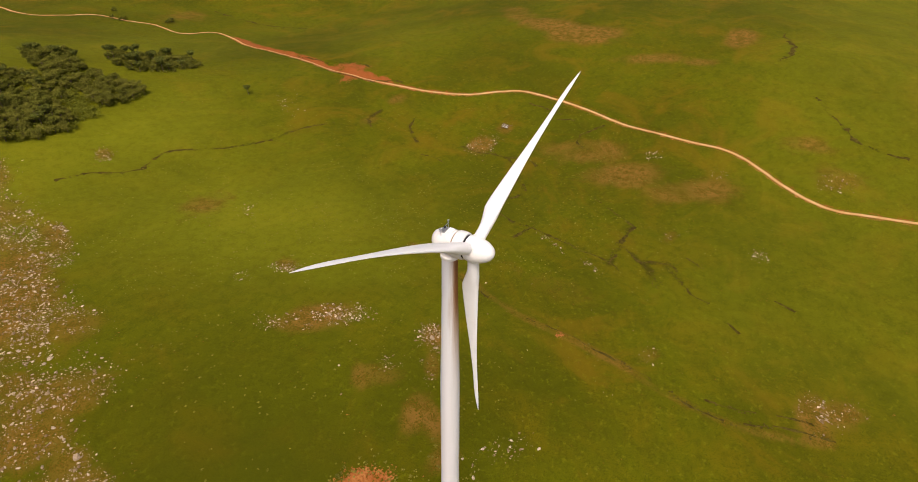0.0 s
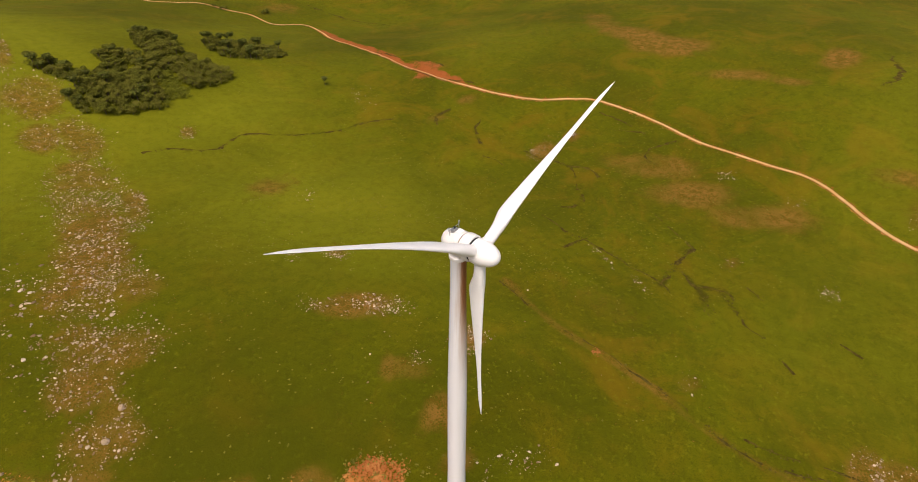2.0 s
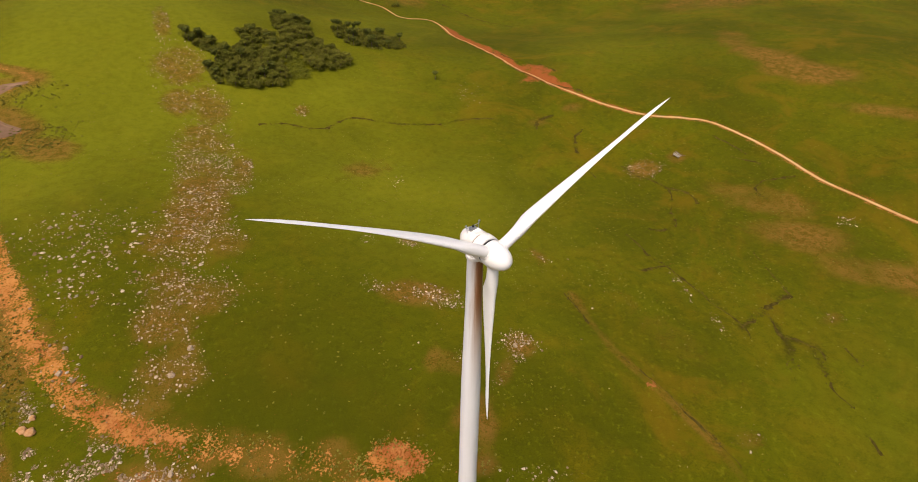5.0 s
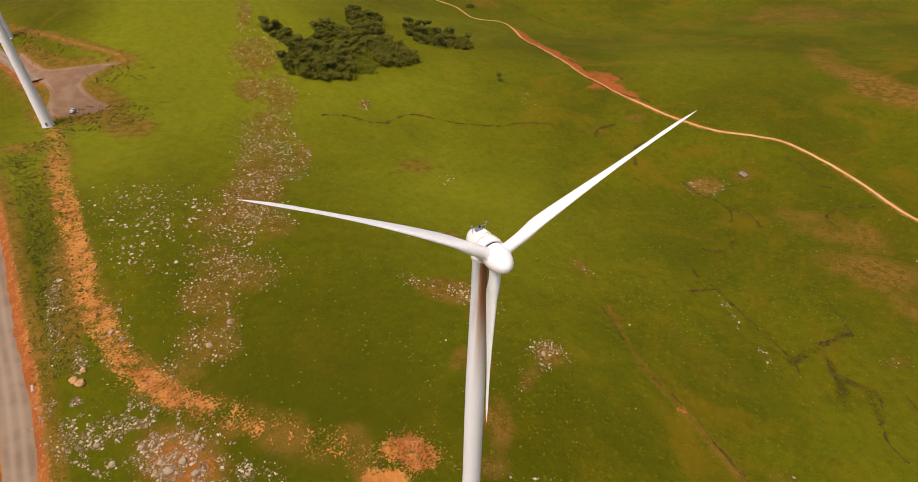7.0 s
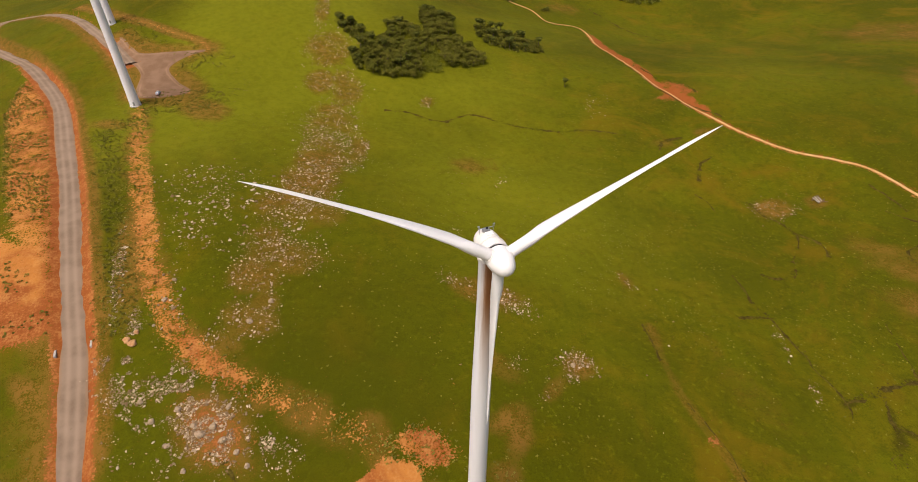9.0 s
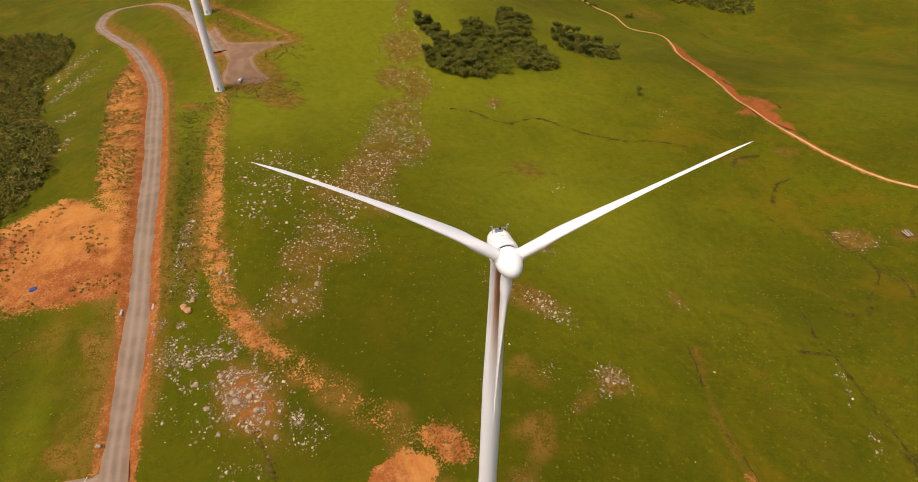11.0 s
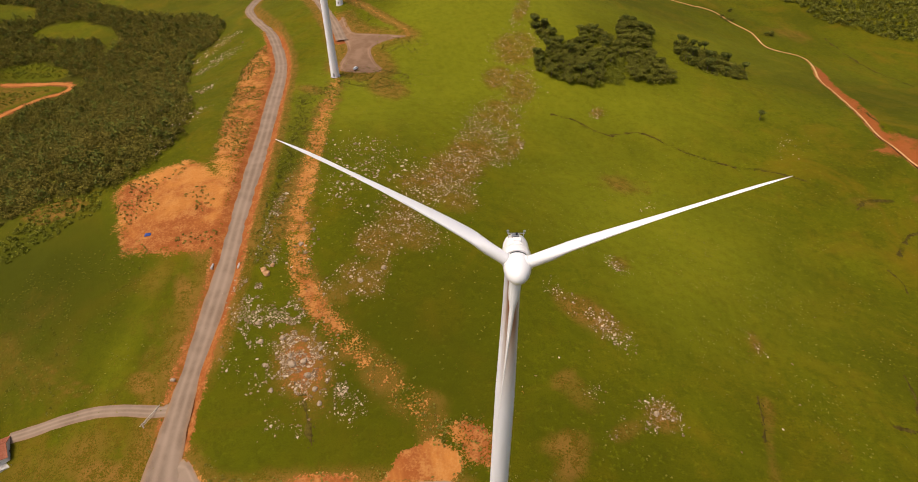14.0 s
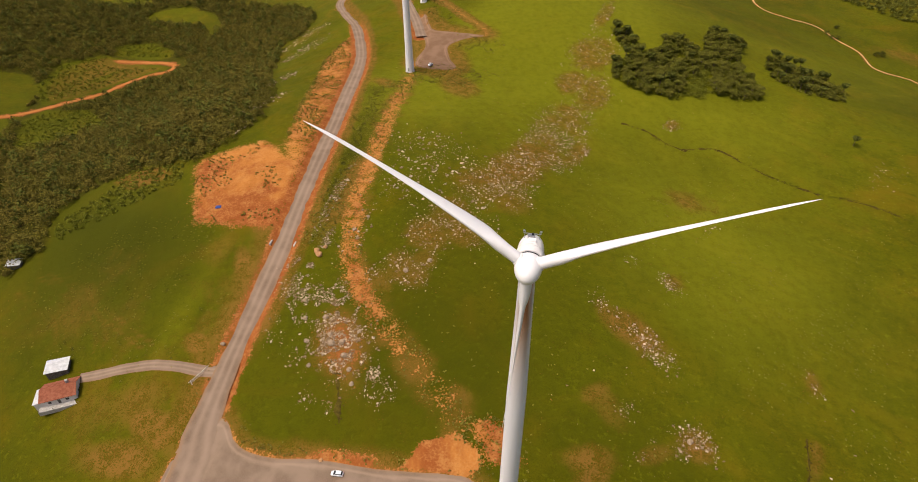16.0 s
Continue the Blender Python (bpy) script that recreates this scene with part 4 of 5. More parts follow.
LOW_ROCKS = [(-104, 82, 5, 3, 160, 2.2), (-108, 124, 21, 2.2, 92, 1.1), (-100, 97, 6, 3, 96, 1.2), (-84, 67, 11, 7, 126, 1.3), (-76, 56, 16, 9, 130, 1.25), (-71, 47, 11, 8, 140, 1.25), (-98, 67, 11, 6, 123, 0.8), (-57, 42, 4, 3, 138, 1.4), (-73, 27, 7, 5, 172, 0.4), (-81, 44, 10, 7, 164, 0.5), (-53, 36, 8, 6, 144, 0.4), (-105, 74, 12, 6, 126, 0.7), (-102, 50, 10, 4, 121, 0.25)]
FIELD_ROCKS = [
    (51, 125, 8, 4, 125, 1.0), (43, 82, 11, 5, 132, 1.3), (34, 50, 5, 3, 165, 0.8), (59, 47, 7, 4, 114, 1.6), (52, 43, 5, 3, 60, 1.2), (104, 90, 7, 2.4, 105, 0.8), (26, 92, 9, 5, 131, 0.5), (152, 41, 9, 2.5, 64, 0.8), (145, 15, 7, 2.3, 60, 0.7), (39, 37, 7, 2, 59, 0.7),
    (195, -10, 7, 3, 168, 0.5), (231, 132, 15, 10, 0, 0.45), (277, 26, 7, 5, 7, 0.6), (273, -16, 6, 5, 142, 0.5), (290, -79, 14, 9, 144, 0.2), (200, -54, 6, 4, 13, 1.0), (108, -87, 9, 5, 0, 0.9), (115, -96, 9, 5, 136, 0.8), (101, -28, 6, 4, 0, 0.4), (57, 286, 8, 5, 60, 0.5),
    (185, 272, 18, 9, 49, 0.2), (75, 184, 8, 4, 55, 0.4), (53, 189, 6, 2.6, 58, 0.4), (38, 83, 10, 4, 130, 0.9), (53, 48, 5, 4, 142, 0.9), (21, 98, 8, 4, 128, 0.5), (34, 133, 6, 4, 124, 0.4), (26, 0, 14, 4, 150, 0.5), (80, 60, 60, 70, 0, 0.004)]
VALLEY_ROCKS = [(-262, 380, 26, 10, 65, 0.6), (-240, 345, 20, 12, 70, 0.5), (-205, 215, 22, 7, 70, 1.0), (-225, 265, 22, 8, 70, 1.0), (-250, 330, 26, 8, 65, 0.8), (-196, 180, 10, 6, 70, 0.6)]
rock_field("ridge_rocks", RIDGE_ROCKS, 13000, 0.09, 0.52, "scattered pale grey rocks along the grassy ridge", 21)
rock_field("sparse_rocks", SPARSE_ROCKS, 1900, 0.12, 0.75, "single pale rocks strewn thinly beside the ridge", 25)
rock_field("slope_rocks", LOW_ROCKS, 11500, 0.08, 0.50, "broken pale rocks on the bare slope by the road", 22)
rock_field("pasture_rocks", FIELD_ROCKS, 4200, 0.09, 0.50, "small pale stones strewn over the pasture", 23)
rock_field("valley_rocks", VALLEY_ROCKS, 1700, 0.2, 0.85, "grey rocks at the edge of the valley wood", 24)

# ---- eroded gullies ----


def gully_beds():
    """Ragged strips of bare soil laid along the gullies, their shadow put into its dark colour, broken where the turf
    has closed over them.
    """
    r = np.random.RandomState(87)
    verts, faces = [], []
    for line, w in GULLIES:
        t = np.gradient(line, axis=0)
        t /= np.linalg.norm(t, axis=1)[:, None] + 1e-9
        side = np.stack([t[:, 1], -t[:, 0]], 1)
        sway = 2.2 * w * (value_noise(line[:, 0], line[:, 1], 4.5, 88) - 0.5) + 2.6 * min(w, 0.9) * (value_noise(line[:, 0], line[:, 1], 11, 89) - 0.5)
        half = w * (0.12 + 1.7 * value_noise(line[:, 0], line[:, 1], 3.2, 90) ** 1.5) * (0.7 + 0.6 * r.rand(len(line)))
        there = value_noise(line[:, 0], line[:, 1], 8, 91) > 0.30
        rows = []
        for i, p in enumerate(line):
            c = p + side[i] * sway[i]
            rows.append([c - side[i] * half[i], c - side[i] * half[i] * 0.4, c + side[i] * half[i] * 0.5, c + side[i] * half[i]])
        a = np.array(rows).reshape(-1, 2)
        z = ground_height(a[:, 0], a[:, 1]) + np.tile([0.02, 0.16, 0.16, 0.02], len(line))
        n = len(verts)
        verts += np.column_stack([a, z]).tolist()
        for i in range(len(line) - 1):
            if there[i]:
                faces += [(n + 4 * i + j, n + 4 * i + j + 1, n + 4 * i + j + 5, n + 4 * i + j + 4) for j in range(3)]
    me = array_mesh("gully_beds", verts, faces, GULLY_SOIL_SHADE, True)
    return tagged(new("gully_beds", me), "narrow dark eroded gullies across the pasture", "gully", kind="stuff")


gully_beds()


def boulder(x, y, size, mat=ROCK, label="large pale grey boulder on the slope"):
    r = np.random.RandomState(int(abs(x * 13 + y * 7)))
    bm = bmesh.new()
    bmesh.ops.create_icosphere(bm, subdivisions=3, radius=1.0)
    off = Vector(r.rand(3) * 50)
    for v in bm.verts:
        k = 1 + 0.45 * noise.noise(v.co * 1.1 + off) + 0.18 * noise.noise(v.co * 3.0 + off)
        v.co = Vector((v.co.x * k * 1.15, v.co.y * k, v.co.z * k * 0.72)) * size
    me = bpy.data.meshes.new("boulder")
    bm.to_mesh(me)
    bm.free()
    me.materials.append(mat)
    ob = new("boulder", me)
    ob.matrix_basis = pose(x, y, height(x, y) + 0.22 * size, 0, 0, r.rand() * 360)
    return tagged(ob, label, "boulder", "boulders on the slope")


for x, y, size in ((-77, 49.5, 1.35), (-73, 51, 1.1), (-84, 60, 1.0), (-70, 46, 1.0), (-79, 53, 0.9), (-66, 41, 0.9), (-121.5, 43, 0.8), (-92, 58, 0.9), (-96, 66, 0.9), (-63, 36, 0.8), (-68, 56, 0.8), (-87, 49, 0.8), (-82, 40, 0.8), (-90, 105, 0.9), (-60, 88, 1.0), (-52, 96, 0.9), (54, 46, 0.9)):
    boulder(x, y, size)
ORANGE_STONE = mottled("orange_clay_boulder", (0.46, 0.22, 0.08), (0.55, 0.32, 0.16), 1.0, 0.95, 0, 0.05)
for x, y, size in ((-101.5, 90, 1.2), (-99.8, 88.2, 1.4), (-98.5, 92.5, 0.9), (-63, 9.5, 0.6)):
    boulder(x, y, size, ORANGE_STONE, "orange clay-stained boulder beside the earth strip")

# ---- vegetation ----


def leaf_quads(centres, size, r, flat=0.0):
    """Small bent leaf clumps, each of two triangles, at random turns."""
    n = len(centres)
    a, b = r.randn(n, 3), r.randn(n, 3)
    a[:, 2] *= 1 - flat
    b[:, 2] *= 1 - flat
    a /= np.linalg.norm(a, axis=1)[:, None]
    b -= (a * b).sum(1)[:, None] * a
    b /= np.linalg.norm(b, axis=1)[:, None] + 1e-9
    s = (size * (0.6 + 0.8 * r.rand(n)))[:, None]
    v = np.stack([centres - a * s, centres - b * s * 0.6, centres + a * s, centres + b * s * 0.6 + np.cross(a, b) * s * 0.35], 1)
    i = np.arange(n)[:, None] * 4
    return v.reshape(-1, 3), np.vstack([i + [0, 1, 2], i + [0, 2, 3]])


def broadleaf(seed, tall, wide):
    r = np.random.RandomState(seed)
    root = new("tree")
    wood = Shape().rings([[Vector((math.cos(a) * q, math.sin(a) * q, z)) for a in np.linspace(0, 2 * math.pi, 8)[:-1]] for q, z in ((0.32, -0.6), (0.24, tall * 0.3), (0.12, tall * 0.75))])
    blobs = []
    for k in range(9):
        a, d = k * 2.4 + r.rand(), wide * (0.25 + 0.5 * r.rand())
        p = Vector((math.cos(a) * d, math.sin(a) * d, tall * (0.45 + 0.42 * r.rand())))
        wood.rod((0, 0, tall * (0.25 + 0.3 * r.rand())), p, 0.10, 0.03, 5)
        blobs.append((p, wide * (0.30 + 0.18 * r.rand())))
    part("trunk", wood, BARK, root, "slim grey-brown trunk and limbs")
    pts = []
    for p, q in blobs:
        u = r.randn(120, 3)
        u /= np.linalg.norm(u, axis=1)[:, None]
        u[:, 2] *= 0.75
        pts.append(np.array(p) + u * q * (0.55 + 0.60 * r.rand(120))[:, None])
    v, f = leaf_quads(np.vstack(pts), 0.36, r, 0.3)
    crown = new("crown", array_mesh("crown", v.tolist(), f.tolist(), LEAF))
    crown.parent = root
    return tagged(root, "dense dark green broadleaf tree in the grove", "tree", "trees of the groves")


def araucaria(seed, tall, wide):
    """Straight bare trunk with a flat umbrella of upturned limbs."""
    r = np.random.RandomState(seed)
    root = new("tree")
    wood = Shape().rings([[Vector((math.cos(a) * q, math.sin(a) * q, z)) for a in np.linspace(0, 2 * math.pi, 9)[:-1]] for q, z in ((0.36, -0.6), (0.28, tall * 0.4), (0.16, tall * 0.95))])
    pts = []
    for level, share in ((0.97, 1.0), (0.90, 1.0), (0.80, 0.7), (0.70, 0.4)):
        for k in range(9):
            a = k * 2 * math.pi / 9 + r.rand() * 0.6
            d = wide * share * (0.8 + 0.3 * r.rand())
            tip = np.array((math.cos(a) * d, math.sin(a) * d, tall * level + 0.28 * d))
            wood.rod((0, 0, tall * level - 0.5), tip, 0.07, 0.02, 4)
            for q in (0.5, 0.72, 0.9, 1.0):
                pts.append(np.array((0, 0, tall * level)) * (1 - q) + tip * q + r.randn(5 if q > 0.6 else 2, 3) * [0.5, 0.5, 0.28])
    part("trunk", wood, BARK, root, "straight bare trunk with upturned limbs")
    v, f = leaf_quads(np.vstack(pts), 0.72, r, 0.4)
    crown = new("crown", array_mesh("crown", v.tolist(), f.tolist(), LEAF_ARAUCARIA))
    crown.parent = root
    return tagged(root, "umbrella-crowned dark green araucaria pine", "tree", "trees of the groves")


def plant(kinds, places, seed, lo=0.75, hi=1.25):
    r = np.random.RandomState(seed)
    for x, y in places:
        s = lo + (hi - lo) * r.rand()
        copy = copy_thing(kinds[r.randint(len(kinds))], pose(x, y, height(x, y), 0, 0, 360 * r.rand()))
        copy.scale = (s * 1.15, s * 1.15, s * (0.80 + 0.3 * r.rand()))


def filling(ring, gap, seed, holes=()):
    """Places inside an outline, about gap apart, none closer than two thirds of it."""
    r = np.random.RandomState(seed)
    a = np.array(ring, float)
    n = int(np.ptp(a[:, 0]) * np.ptp(a[:, 1]) / gap**2 * 3)
    x, y = a[:, 0].min() + r.rand(n) * np.ptp(a[:, 0]), a[:, 1].min() + r.rand(n) * np.ptp(a[:, 1])
    ok = off_area(x, y, ring) < 0
    for h in holes:
        ok &= off_area(x, y, h) > 3
    for line in CLEARED:
        ok &= off_line(x, y, line)[0] > 13
    got, cells = [], set()
    for p in zip(x[ok], y[ok]):
        c = (int(p[0] / gap), int(p[1] / gap))
        if c not in cells:
            cells.add(c)
            got.append(p)
    return got


CLEARED = [VALLEY_TRACK]
GROVES = [
    [(8, 394), (20, 392), (27, 381), (36, 362), (28, 352), (17, 370)], [(51, 396), (64, 405), (77, 392), (71, 378), (56, 376), (50, 382)],
    [(86, 434), (101, 447), (119, 432), (108, 395), (91, 387), (83, 403)], [(88, 383), (105, 385), (118, 369), (121, 342), (100, 335), (84, 337), (89, 357), (80, 366)],
    [(14, 346), (24, 354), (52, 359), (67, 351), (64, 322), (57, 317), (34, 317), (13, 327)], [(50, 359), (76, 381), (84, 371), (75, 353), (66, 350)], [(26, 353), (36, 364), (50, 383), (58, 376), (66, 352), (52, 358)], [(76, 381), (84, 400), (90, 386), (88, 370)]]
GROVE_B = [(135, 418), (150, 428), (172, 420), (190, 398), (184, 371), (154, 369), (135, 381), (131, 395)]
GROVE_GAP = [(71, 358), (82, 364), (86, 349), (78, 326), (66, 326)]
broad = [broadleaf(31, 7.5, 4.2), broadleaf(32, 9.0, 4.6), broadleaf(33, 6.5, 3.8), broadleaf(34, 8.0, 5.0)]
pines = [araucaria(41, 12.5, 3.6), araucaria(42, 14.0, 4.2), araucaria(43, 11.0, 3.2)]
for k, ring in enumerate(GROVES):
    plant(broad, filling(ring, 5.3, 51 + k), 152 + k, 0.55, 0.88)
plant(pines, [(12, 388), (20, 386), (26, 378), (14, 380), (14, 340), (17, 334), (22, 352), (40, 352), (33, 362), (92, 430), (100, 438), (106, 424), (62, 398), (113, 414), (70, 388), (48, 330)], 53, 0.5, 0.66)
plant(broad[:3] + pines[:1], filling(GROVE_B, 5.8, 54), 55, 0.5, 0.8)
plant(pines, [(140, 424), (146, 426), (150, 416), (165, 405), (178, 405)], 56, 0.5, 0.66)
plant(pines[1:2], [(173, 303)], 57, 0.48, 0.50)
plant(broad[2:3], [(226, 566), (232, 570), (222, 574), (268, 548), (262, 545), (238, 601)], 58, 0.55, 0.8)
for k, (thing, x, y) in enumerate(zip(broad + pines, (58, 72, 50, 30, 70, 55, 106), (345, 366, 350, 340, 372, 335, 430))):
    thing.matrix_basis = pose(x, y, height(x, y), 0, 0, 40 * k)
    thing.scale = (0.62, 0.62, 0.58)


def thicket(name, places, lo, hi, leaf, quads, mat, label, seed, squash=0.8):
    """Many low crowns in one sheet of foliage."""
    r = np.random.RandomState(seed)
    p = np.array(places)
    n = len(p)
    q = lo + (hi - lo) * r.rand(n) ** 1.6
    z = ground_height(p[:, 0], p[:, 1])
    u = r.randn(n, quads, 3)
    u /= np.linalg.norm(u, axis=2)[..., None]
    u[..., 2] = np.abs(u[..., 2]) * 1.1 - 0.15
    c = np.column_stack([p, z + q * 0.35 * squash])[:, None] + u * (q[:, None] * (0.7 + 0.5 * r.rand(n, quads)))[..., None] * [1, 1, squash]
    v, f = leaf_quads(c.reshape(-1, 3), leaf, r, 0.45)
    return tagged(new(name, array_mesh(name, v.tolist(), f.tolist(), mat)), label, "vegetation", kind="stuff")


wood = filling(FOREST, 5.6, 61, GLADES)
thicket("valley_wood", wood, 1.5, 5.4, 0.52, 96, WOOD_LEAF, "dark green bushy woodland filling the valley", 62, 1.15)
thicket("wood_emergents", filling(FOREST, 15.0, 63, GLADES), 1.6, 4.0, 0.8, 70, LEAF_ARAUCARIA, "darker taller crowns rising from the valley wood", 64, 2.0)
glade_scrub = [p for ring in GLADES[:2] + GLADES[4:5] for p in filling(ring, 3.8, 65)]
thicket("glade_scrub", glade_scrub, 0.4, 1.7, 0.55, 18, LEAF_LIGHT, "low olive scrub over the valley clearings", 66)
thicket("grove_undergrowth", [p for ring in GROVES for p in filling(ring, 2.6, 67)] + filling(GROVE_GAP, 2.0, 68), 0.9, 3.0, 0.42, 40, LEAF_LIGHT, "light green undergrowth beneath the grove", 69, 0.9)
thicket("grove_skirt", filling(GROVE_B, 3.6, 70), 0.8, 2.4, 0.6, 24, LEAF, "dark undergrowth beneath the small grove", 71, 0.9)
far_wood = [(340, 600), (330, 640), (300, 660), (262, 700), (290, 740), (420, 740), (470, 640), (430, 560), (405, 562), (365, 590)]
bush = [(-246, 140), (-206, 142), (-200, 126), (-222, 106), (-250, 86), (-262, 100), (-246, 120)]
thicket("wood_fringe", filling(bush, 3.2, 95), 0.6, 1.9, 0.5, 24, LEAF_LIGHT, "light green bushes along the edge of the wood", 96)
thicket("far_wood", filling(far_wood, 6.5, 72), 2.2, 4.6, 1.1, 34, LEAF, "distant dark wood beyond the dirt road", 73, 1.0)


def strewn(fields, count, seed, low, cell):
    x, y = scatter(fields, count, seed)
    keep = value_noise(x, y, cell, seed) > low
    return np.column_stack([x[keep], y[keep]])


slope = np.array(filling(ORANGE_SLOPE, 1.9, 74) + filling(ORANGE_FIELD, 2.3, 75))
slope = slope[value_noise(slope[:, 0], slope[:, 1], 9, 8) + 0.22 * (slope[:, 0] > -150) * (slope[:, 1] > 118) + 0.22 * (slope[:, 1] > 165) > 0.66]
d, _, _ = off_line(slope[:, 0], slope[:, 1], MAIN_ROAD)
thicket("slope_shrubs", slope[d > 7.5], 0.2, 0.9, 0.26, 22, SHRUB, "small green shrubs dotting the orange earth slope", 76, 0.9)
verge = curve([(-105, 95), (-108, 120), (-113, 150), (-122, 200), (-134, 245)])
r0 = np.random.RandomState(77)
verge = np.vstack([verge[r0.randint(len(verge), size=1100)] + r0.randn(1100, 2) * [3.8, 3.0], STRIP[r0.randint(len(STRIP), size=500)] + r0.randn(500, 2) * 4.2])
thicket("verge_shrubs", verge, 0.15, 0.6, 0.24, 14, SHRUB, "low tufts and shrubs along the earth strip", 78, 0.9)
yard = strewn([(-95, 278, 26, 14, 20, 1), (-85, 330, 20, 14, 0, 0.5), (-130, 380, 10, 30, 30, 0.5), (-120, 255, 10, 24, 0, 0.6)], 900, 79, 0.3, 6)
thicket("yard_tufts", yard, 0.2, 0.7, 0.28, 14, SHRUB, "sparse tufts around the far gravel yard", 80, 0.8)
edge = strewn([(-105, 14, 12, 4, 0, 0.3), (-75, 9, 24, 3, 0, 1), (-42, 12, 14, 3, 0, 0.7), (-12, 26, 12, 10, 0, 1), (-118, 20, 3, 14, 0, 0.4), (4, 10, 14, 12, 0, 0.5)], 420, 81, 0.25, 3)
edge = edge[(off_area(edge[:, 0], edge[:, 1], PAD_NEAR) > 0.6) & (off_area(edge[:, 0], edge[:, 1], PIT) > -0.5)]
thicket("yard_edge_tufts", edge, 0.15, 0.6, 0.22, 14, SHRUB, "weedy tufts along the edge of the near yard", 82, 0.8)
gully = []
for line, w in GULLIES:
    spot = line[r0.randint(len(line), size=int(0.8 * len(line)))]
    spot = spot + (0.35 + 0.6 * w) * r0.randn(len(spot), 2)
    gully.append(spot[value_noise(spot[:, 0], spot[:, 1], 7, 33) > 0.40])
thicket("gully_scrub", np.vstack(gully), 0.10, 0.50, 0.24, 12, GULLY_LEAF, "dark brown-green scrub following the narrow gullies", 86, 0.55)
tufts = strewn([(-40, 230, 60, 120, 0, 1), (60, 120, 90, 110, 0, 1), (200, 100, 120, 120, 0, 1), (-185, 62, 45, 34, 0, 6.0), (120, 280, 80, 60, 0, 0.5)], 5200, 83, 0.45, 16)
thicket("pasture_tufts", tufts, 0.12, 0.42, 0.22, 10, SHRUB, "scattered coarse tufts in the pasture grass", 84, 0.7)

# ---- farmhouse, sheds, gate ----


def gable(w, d, eave, ridge, over=0.45, thick=0.16):
    """A gabled roof of two slabs: ridge along x."""
    s = Shape()
    for side in (-1, 1):
        y = side * (d / 2 + over)
        drop = (ridge - eave) * over / (d / 2)
        lo = [(x, y, eave - drop) for x in (-w / 2 - over, w / 2 + over)]
        hi = [(x, 0, ridge) for x in (w / 2 + over, -w / 2 - over)]
        base = [Vector(p) for p in lo + hi]
        s.add(base + [p + Vector((0, 0, thick)) for p in base], [(3, 2, 1, 0), (4, 5, 6, 7), (0, 1, 5, 4), (1, 2, 6, 5), (2, 3, 7, 6), (3, 0, 4, 7)])
    return s


def window(parent, m, w=1.1, h=1.0):
    f = Shape()
    for a, b in (((-w / 2, -h / 2), (w / 2, -h / 2 + 0.09)), ((-w / 2, h / 2 - 0.09), (w / 2, h / 2)), ((-w / 2, -h / 2), (-w / 2 + 0.09, h / 2)), ((w / 2 - 0.09, -h / 2), (w / 2, h / 2)), ((-0.04, -h / 2), (0.04, h / 2))):
        f.box((a[0], -0.10, a[1]), (b[0], 0.06, b[1]), m)
    win = part("window", f, OLD_WOOD, parent, "dark timber window")
    part("pane", Shape().box((-w / 2 + 0.05, -0.03, -h / 2 + 0.05), (w / 2 - 0.05, 0.02, h / 2 - 0.05), m), GLASS, win)


